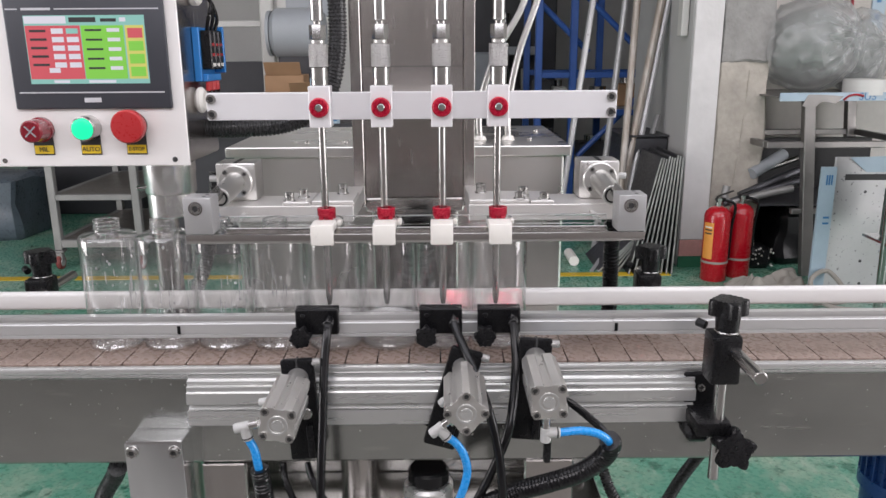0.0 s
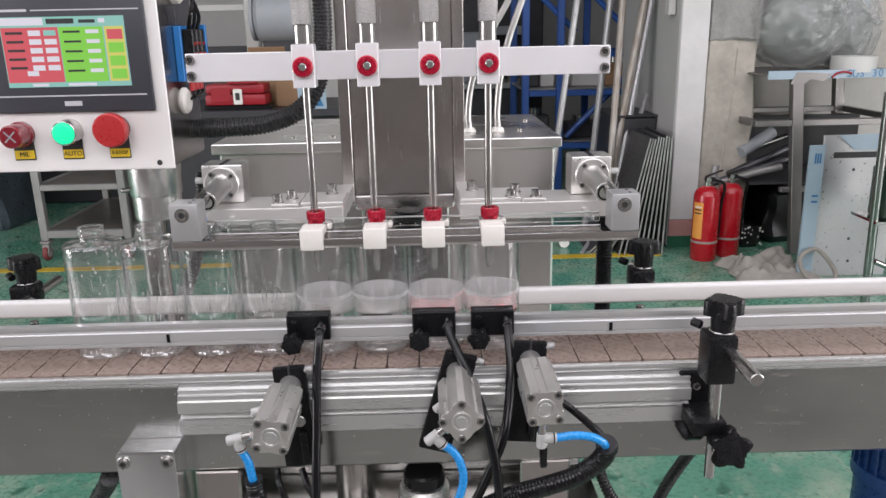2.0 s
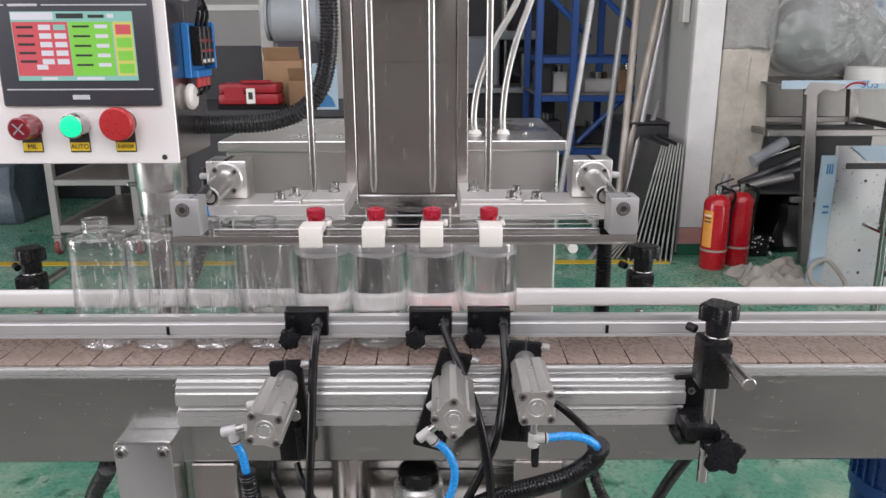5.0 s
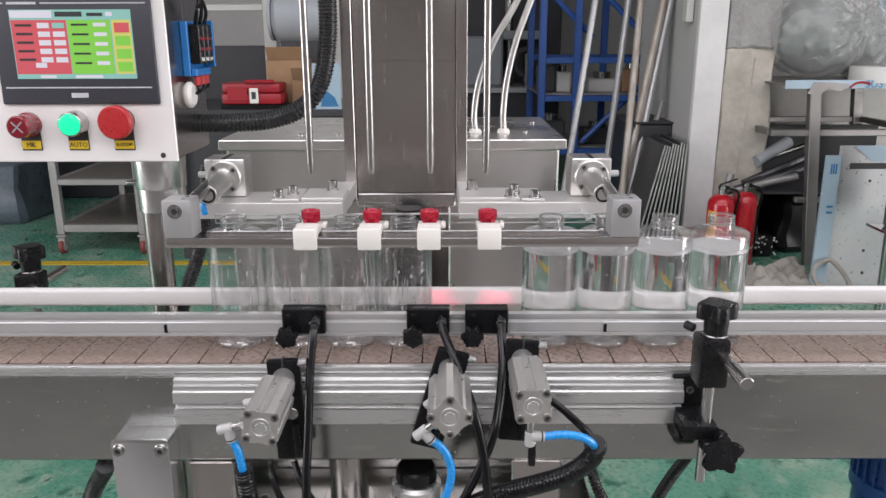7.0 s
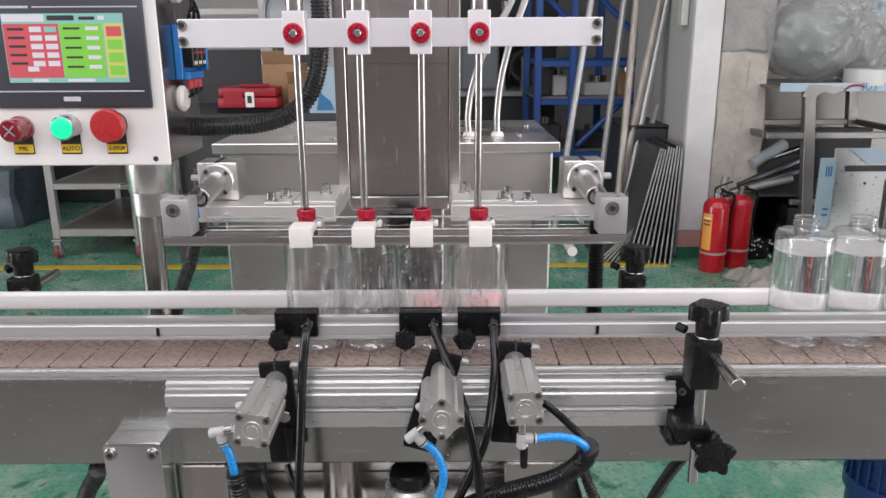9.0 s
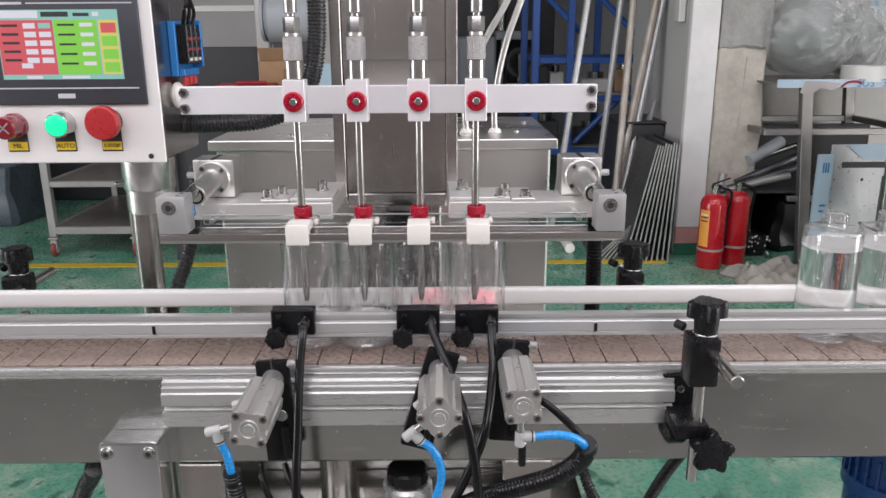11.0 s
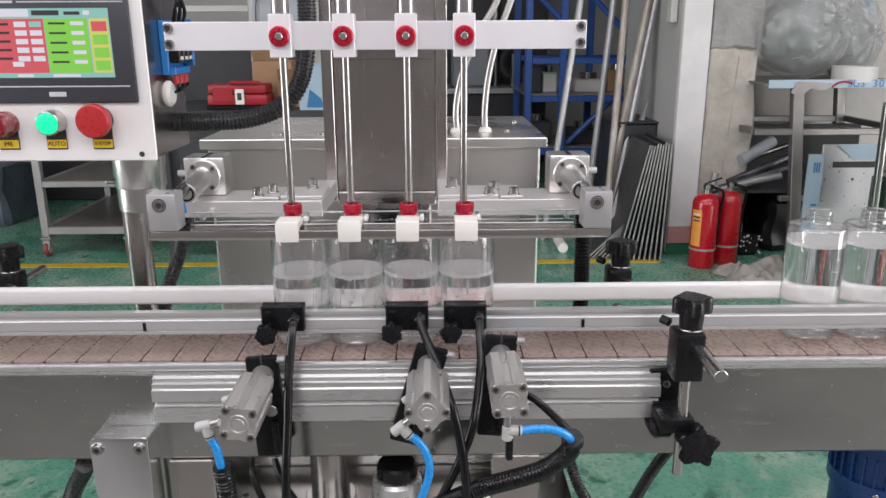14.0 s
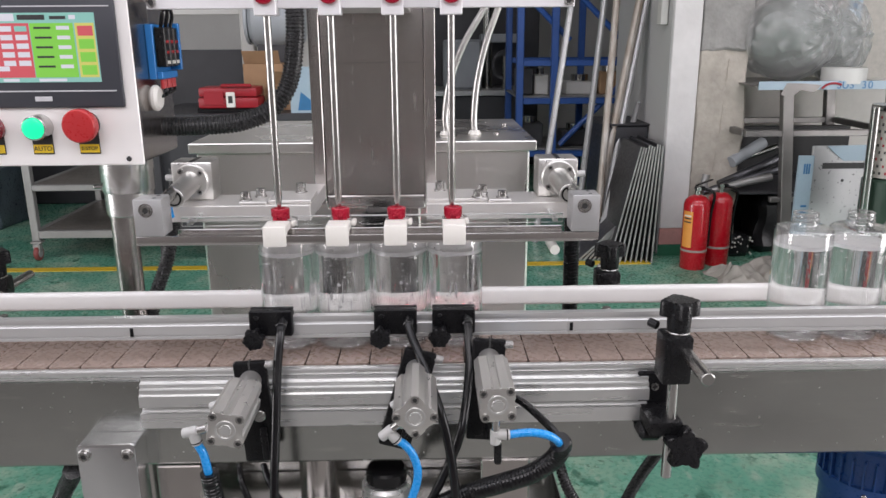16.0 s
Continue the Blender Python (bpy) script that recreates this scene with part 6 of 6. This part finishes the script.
def wrapped_roll(cx, cy, cz, rx, ry, rz, label):
    """A roll in a crinkled plastic bag that is tied towards the aisle."""
    bm = B()
    bmesh.ops.create_icosphere(bm, subdivisions=5, radius=1.0)
    ax = Vector((0.62, -0.76, 0.12)).normalized()
    for v in bm.verts:
        d = v.co.normalized()
        pinch = max(0.0, d.dot(ax))
        flat = d - d.dot(ax) * ax
        phi = math.atan2(flat.dot(Vector((0.0, 0.156, 0.988))), flat.dot(Vector((0.77, 0.63, -0.1))))
        fold = math.sin(phi * 9 + 5.0 * noise.noise(d * 2.5)) + 0.6 * math.sin(phi * 19 + 6.0 * noise.noise(d * 4))
        rad = 1 + 0.08 * noise.noise(d * 1.9) + 0.05 * noise.noise(d * 5 + ax) + (0.006 + 0.03 * pinch ** 2) * fold + 0.035 * abs(noise.noise(d * 9)) - 0.08 * max(0, pinch - 0.8) / 0.2
        v.co = Vector((cx + rx * rad * d.x, cy + ry * rad * d.y, max(1.013, cz + rz * rad * d.z)))
    g = root("wrapped_roll", (cx, cy, 1.013), label, "wrapped roll", "wrapped rolls on the rack")
    part("plastic_bag", bm, BAGFILM, g)
    core = B()
    bmesh.ops.create_icosphere(core, subdivisions=3, radius=1.0, matrix=Matrix.Translation((cx, cy + 0.02, cz - 0.02)) @ Matrix.Diagonal((0.84 * rx, 0.78 * ry, 0.84 * rz, 1)))
    part("roll_core", core, WRAP, g, "grey-green roll inside the bag")
    side, up = ax.cross(Vector((0, 0, 1))).normalized(), Vector((0, 0, 1))
    rnd = random.Random(int(cx * 100))
    bm = B()
    # White strands along the creases stand in for streaks of highlight.
    for i in range(60):
        a = 2 * math.pi * i / 60 + rnd.uniform(-0.12, 0.12)
        t0, t1 = rnd.uniform(0.12, 0.7), rnd.uniform(0.6, 1.5)
        if t1 < t0 + 0.15:
            continue
        pts = []
        for j in range(6):
            t = t0 + (t1 - t0) * j / 5
            b2 = a + 0.14 * noise.noise(Vector((i * 1.7, j * 0.6, cx)))
            d = ax * math.cos(t) + (side * math.cos(b2) + up * math.sin(b2)) * math.sin(t)
            d.normalize()
            q = Vector((cx + rx * 1.035 * d.x, cy + ry * 1.035 * d.y, cz + rz * 1.035 * d.z))
            pts.append(Vector((q.x, q.y, max(1.02, q.z))))
        sweep(bm, pts, rnd.uniform(0.0007, 0.0018), 5, 4)
    tagged(part("creases", bm, BAGCREASE, g, "white strands for the highlights along the bag's creases"), kind="stuff")
    k = Vector((cx, cy, cz)) + Vector((rx * ax.x, ry * ax.y, rz * ax.z)) * 0.92
    part("tied_end", sweep(B(), [k, k + Vector((0.012, -0.02, 0.008)), k + Vector((0.018, -0.036, -0.004))], 0.018, 10, 4, 0.12, 0.02), BAGFILM, g, "knotted end of the bag")


def storage_rack():
    r = root("storage_rack", (2.2, 3.6, 0), "welded stainless storage rack beside the wall", "rack")
    for x, y in ((1.995, 3.32), (2.58, 3.32), (1.93, 4.0), (2.58, 4.0), (2.30, 3.98)):
        part("post", box(B(), -0.03, 0.03, y - 0.025, y + 0.025, 0.0, 1.0, 0.004, Matrix.Translation((x + 0.09, 0, 0)) @ Matrix.Rotation(radians(-5), 4, "Y")), RACKM, r, "square steel post")
    part("top_tray", box(B(), 1.81, 2.66, 3.28, 4.05, 1.003, 1.012, 0.002), RACKM, r)
    part("tray_lip", box(B(), 1.82, 2.66, 3.272, 3.2795, 0.985, 1.03, 0.001), FILM, r, "tray lip in torn blue film")
    part("torn_film", prism(B(), [(1.94, 0.96), (2.0, 0.944), (2.05, 0.985), (2.12, 0.97), (2.16, 1.01), (2.06, 1.018), (1.97, 1.02)], 0, 0.002, Matrix.Translation((0, 3.271, 0)) @ FACING), RACKM, r, "bare steel under torn film")
    part("red_arc", sweep(B(), [(2.16, 3.268, 0.99), (2.19, 3.268, 1.012), (2.23, 3.268, 1.018), (2.265, 3.268, 1.01)], 0.006, 6, 5), CASE, r)
    for k, ch in enumerate("SUS 30"):
        if ch != " ":
            lettering("film_letter", ch, 0.055, Matrix.Translation((2.255 + 0.034 * k, 3.2705, 1.007)) @ FACING, FILMINK, r, 0.0006)
    for y in (3.32, 4.0):
        part("rail", box(B(), 1.79, 2.65, y - 0.018, y + 0.018, 0.73, 0.765, 0.003), RACKM, r)
    for x in (1.80, 2.64):
        part("rail", box(B(), x - 0.018, x + 0.018, 3.34, 3.98, 0.73, 0.765, 0.003), RACKM, r)
    part("low_rail", box(B(), 1.965, 2.6, 3.305, 3.34, 0.36, 0.39, 0.003), RACKM, r)
    for k, (a, b, rr, m) in enumerate((((1.72, 3.45, 0.44), (2.12, 3.5, 0.60), 0.024, PLATE), ((1.62, 3.42, 0.40), (2.1, 3.45, 0.54), 0.02, PLATE), ((1.80, 3.5, 0.56), (2.02, 3.6, 0.66), 0.034, GREYM), ((1.72, 3.6, 0.5), (2.15, 3.7, 0.62), 0.018, DULL))):
        part("tube_stock", cyl(B(), a, b, rr, seg=14), m, r, "loose tube on the rack")
    part("tube_shelf", box(B(), 1.80, 2.64, 3.345, 3.975, 0.40, 0.41, 0.001), DARKM, r)
    # Added black sheet gives the deep shade below the tray.
    part("rack_shade_sheet", box(B(), 1.87, 2.7, 3.9, 3.95, 0.0, 0.72, 0.002), BLACKM, r, "black sheet standing in for the shade under the rack")
    wrapped_roll(2.09, 3.58, 1.285, 0.275, 0.25, 0.262, "grey roll bagged in crinkled clear plastic")
    # Added second roll widens the one bag and covers the bright sheet.
    wrapped_roll(2.45, 3.72, 1.24, 0.19, 0.12, 0.24, "added narrow roll in cloudy plastic that extends the bag")
    t = solo("tape_roll", ring(B(), (2.33, 3.38, 1.013), (2.33, 3.38, 1.095), 0.115, 0.05, 40), TAPE, (2.33, 3.38, 1.013), "white roll of tape on the tray", "tape roll")
    f = root("film_covered_sheet", (2.62, 3.9, 1.013), "sheet in pale film with blue print leaning behind the bag", "sheet")
    part("sheet", box(B(), 2.42, 2.9, 3.85, 3.86, 1.014, 1.7, 0.001), PERF, f)
    part("film_edge", box(B(), 2.56, 2.64, 3.84, 3.8495, 1.014, 1.7, 0.0005), FILM, f)
    for k in range(5):
        part("print_mark", box(B(), 2.585, 2.61, 3.838, 3.8398, 1.12 + 0.1 * k, 1.16 + 0.1 * k, 0), FILMINK, f)
    part("red_stripe", sweep(B(), [(2.46, 3.845, 1.2), (2.475, 3.845, 1.3), (2.45, 3.845, 1.4), (2.44, 3.845, 1.6)], 0.008, 6, 6), CASE, f)


WRAP = mat("crinkled_grey_plastic_wrap", (0.28, 0.29, 0.272), 0.5, 0, 0.45, 5.0, 30, 0.6, col2=(0.12, 0.14, 0.125))
storage_rack()


def right_clutter():
    p = root("steel_sheet", (1.95, 2.85, 0), "white steel panel with blue protective film, standing on edge", "panel")
    part("panel_face", box(B(), 1.965, 2.36, 2.895, 2.91, 0.0, 0.735, 0.002), SHEETGREY, p, "bright sheet steel panel")
    part("film_side", box(B(), 1.888, 1.964, 2.87, 2.885, 0.0, 0.69, 0.001), FILM, p, "pale blue film")
    part("film_flap", prism(B(), [(2.03, 0.735), (2.12, 0.66), (2.24, 0.66), (2.24, 0.74)], 0, 0.002, Matrix.Translation((0, 2.89, 0)) @ FACING), FILM, p, "torn film flap")
    part("dark_slot", box(B(), 2.02, 2.3, 2.892, 2.8945, 0.62, 0.65, 0), INK, p)
    for x, z in ((2.13, 0.56), (2.15, 0.2), (2.16, 0.08), (2.26, 0.3)):
        part("hole", cyl(B(), (x, 2.8948, z), (x, 2.893, z), 0.008), INK, p)
    for k in range(3):
        part("print_mark", box(B(), 1.915 + 0.012 * k, 1.922 + 0.012 * k, 2.868, 2.8698, 0.60, 0.65, 0), FILMINK, p)
    for k in range(2):
        part("print_mark", box(B(), 1.92, 1.95, 2.868, 2.8698, 0.40 + 0.03 * k, 0.41 + 0.03 * k, 0), FILMINK, p)
    s = root("steel_frame_stand", (2.1, 2.5, 0), "steel tube stand with a printed film roll", "stand")
    part("post", cyl(B(), (2.04, 2.5, 0.0), (2.02, 2.5, 0.96), 0.02), DULL, s)
    part("cross_tube", cyl(B(), (2.06, 2.5, 0.2), (2.4, 2.5, 0.05), 0.014), DULL, s)
    part("post", cyl(B(), (2.5, 2.5, 0.0), (2.5, 2.5, 0.96), 0.02), DULL, s)
    part("film_roll", cyl(B(), (2.16, 2.56, 0.64), (2.16, 2.56, 0.94), 0.105, bev=0.004), PERF, s, "roll of film with rows of small print")
    for i in range(9):
        for j in range(7):
            a = radians(190 + 13 * j + 6 * (i % 2))
            part("print_dot", box(B(), -0.004, 0.004, -0.001, 0.001, -0.006, 0.006, 0, Matrix.Translation((2.16 + 0.1055 * math.cos(a), 2.56 + 0.1055 * math.sin(a), 0.665 + 0.031 * i)) @ Matrix.Rotation(a + math.pi / 2, 4, "Z")), CASE if (i + j) % 3 == 0 else INK, s)
    part("roll_top", cyl(B(), (2.16, 2.56, 0.941), (2.16, 2.56, 0.965), 0.11), DULL, s)
    part("green_drum", cyl(B(), (2.17, 2.56, 0.40), (2.17, 2.56, 0.635), 0.12, bev=0.01), DARKGREEN, s, "dark green drum")
    part("drum_shelf", box(B(), 2.02, 2.52, 2.46, 2.68, 0.385, 0.399, 0.002), DULL, s)
    bm = B()
    bmesh.ops.create_grid(bm, x_segments=60, y_segments=40, size=0.5)
    for v in bm.verts:
        q = v.co.copy()
        e = max(0.0, 1 - (2 * abs(q.x)) ** 4) * max(0.0, 1 - (2 * abs(q.y)) ** 4)
        z = e * (0.03 + 0.14 * abs(noise.noise(Vector((q.x * 3 + q.y * 2, q.y * 5 - q.x, 1)))) + 0.05 * abs(noise.noise(q * 8)))
        v.co = Vector((1.79 + 0.44 * q.x + 0.06 * noise.noise(q * 3), 3.0 + 0.34 * q.y, 0.004 + z))
    solo("sack", bm, CLOTH, (1.76, 2.95, 0), "crumpled grey sacking heaped on the floor", "sack")
    k = solo("dark_bag", crumple(box(B(), 1.79, 1.95, 3.45, 3.6, 0.0, 0.13, 0.03), 0.02, 9, 4), BLACK, (1.85, 3.5, 0), "black spotted bag on the floor", "bag")
    bm = B()
    for i in range(26):
        rnd = random.Random(i)
        bmesh.ops.create_icosphere(bm, subdivisions=1, radius=0.007, matrix=Matrix.Translation((rnd.uniform(1.79, 1.95), rnd.uniform(3.435, 3.455), rnd.uniform(0.02, 0.13))))
    tagged(part("spots", bm, WHITEP, k), kind="stuff")
    # The bundle's black carries the shade under the rack.
    solo("dark_basket", crumple(box(B(), 2.0, 2.2, 3.5, 3.8, 0.0, 0.34, 0.04), 0.03, 6, 4), BLACK, (2.1, 3.65, 0), "bundle under the rack, coloured black for the shade there", "bundle")
    solo("cable_coil", sweep(B(), [(1.86, 2.75, 0.02), (2.0, 2.7, 0.06), (1.97, 2.85, 0.16), (1.86, 2.8, 0.12), (1.9, 2.7, 0.03), (2.1, 2.62, 0.02)], 0.012, 10, 8), CLOTH, (1.9, 2.75, 0), "pale loose hose on the floor", "hose")
    solo("pipe_handrail", sweep(B(), [(1.64, 3.44, 0.50), (1.63, 3.43, 0.43), (1.68, 3.42, 0.41), (1.85, 3.40, 0.46), (2.0, 3.4, 0.49)], 0.022, 12, 8), TROLLEYM, (1.64, 3.44, 0.45), "bent steel pipe leaning on the rack", "pipe")


right_clutter()


# ---- what moves ----
SPEED, GO1, GO2 = 0.16236, 5.26, 5.94
STOP1, STOP2 = 9.225, GO2 + (FILLX[3] - QUEUEX[3]) / 0.16236


def riding(x, go, stop):
    """Times and places of a bottle that rides the belt from go to stop."""
    d = SPEED * (stop - go)
    n = 8
    rows = [(0.0, x), (go - 0.4, x), (go - 0.05, x)]
    rows += [(go + (stop - go) * k / n, x + d * k / n) for k in range(1, n)]
    rows += [(stop - 0.06, x + d - 0.06 * SPEED), (stop + 0.05, x + d), (stop + 0.4, x + d), (16.0, x + d)]
    return rows


def fill_level(t, t0):
    """How far the water's surface lies below its final height."""
    surface = 0.928 + 0.0203 * (t - t0)
    return min(0.0, surface - 1.0195)


def motions():
    for k, s in enumerate(SLATS):
        walk(s, [(0.4 * i, slat_pose(k * 0.0381 + BELTPHASE + SPEED * 0.4 * i)) for i in range(41)])
    for i in range(4):
        ride = riding(FILLX[i], GO1, STOP1)
        walk(BOTTLES[i], [(t, pose(x, 0.047, BELTZ, 0, 0, 40 * i)) for t, x in ride])
        rise = [(0.5 * k, pose(FILLX[i], 0.047, BELTZ + fill_level(0.5 * k, 0), 0, 0, 61 * i)) for k in range(10)]
        walk(WATERS[i], rise + [(t, pose(x, 0.047, BELTZ, 0, 0, 61 * i)) for t, x in ride if t > 4.8])
        ride = riding(QUEUEX[i], GO2, STOP2)
        walk(BOTTLES[4 + i], [(t, pose(x, 0.047, BELTZ, 0, 0, 47 * i)) for t, x in ride])
        low = -0.1275
        rows = [(0.0, low), (9.4, low), (10.0, low + 0.003), (10.5, -0.096), (11.0, fill_level(11.0, 11.1))]
        rows += [(11.0 + 0.5 * k, fill_level(11.0 + 0.5 * k, 11.1)) for k in range(1, 11)]
        walk(WATERS[4 + i], [(t, pose(FILLX[i], 0.047, BELTZ + z, 0, 0, 83 * i)) for t, z in rows])
    heights = [(0, 1.191), (0.5, 1.203), (1, 1.2145), (1.5, 1.227), (2, 1.239), (2.5, 1.2515), (3, 1.263), (3.5, 1.2755), (4, 1.288), (4.2, 1.293), (4.6, 1.303), (5.0, 1.335), (5.3, 1.355), (6.3, 1.355), (8.3, 1.355), (8.5, 1.344),
               (8.8, 1.298), (9.0, 1.275), (9.2, 1.246), (9.5, 1.203), (9.8, 1.182), (10.4, 1.180), (11.0, 1.195), (11.3, 1.202), (11.5, 1.2065), (12, 1.218), (12.5, 1.230), (13, 1.2415), (13.5, 1.254), (14, 1.266), (14.5, 1.278), (15, 1.290), (15.5, 1.302), (16, 1.317)]
    walk(HEAD, [(t, pose(-0.036, 0.047, z)) for t, z in heights])
    out = -0.022
    walk(FUNNEL, [(t, pose(-0.033, 0.045 + y, 1.035)) for t, y in ((0, 0), (4.2, 0), (4.95, 0), (5.2, out), (6.3, out), (8.2, out), (8.45, 0), (9.2, 0), (16, 0))])


BELTPHASE = 0.03326
motions()
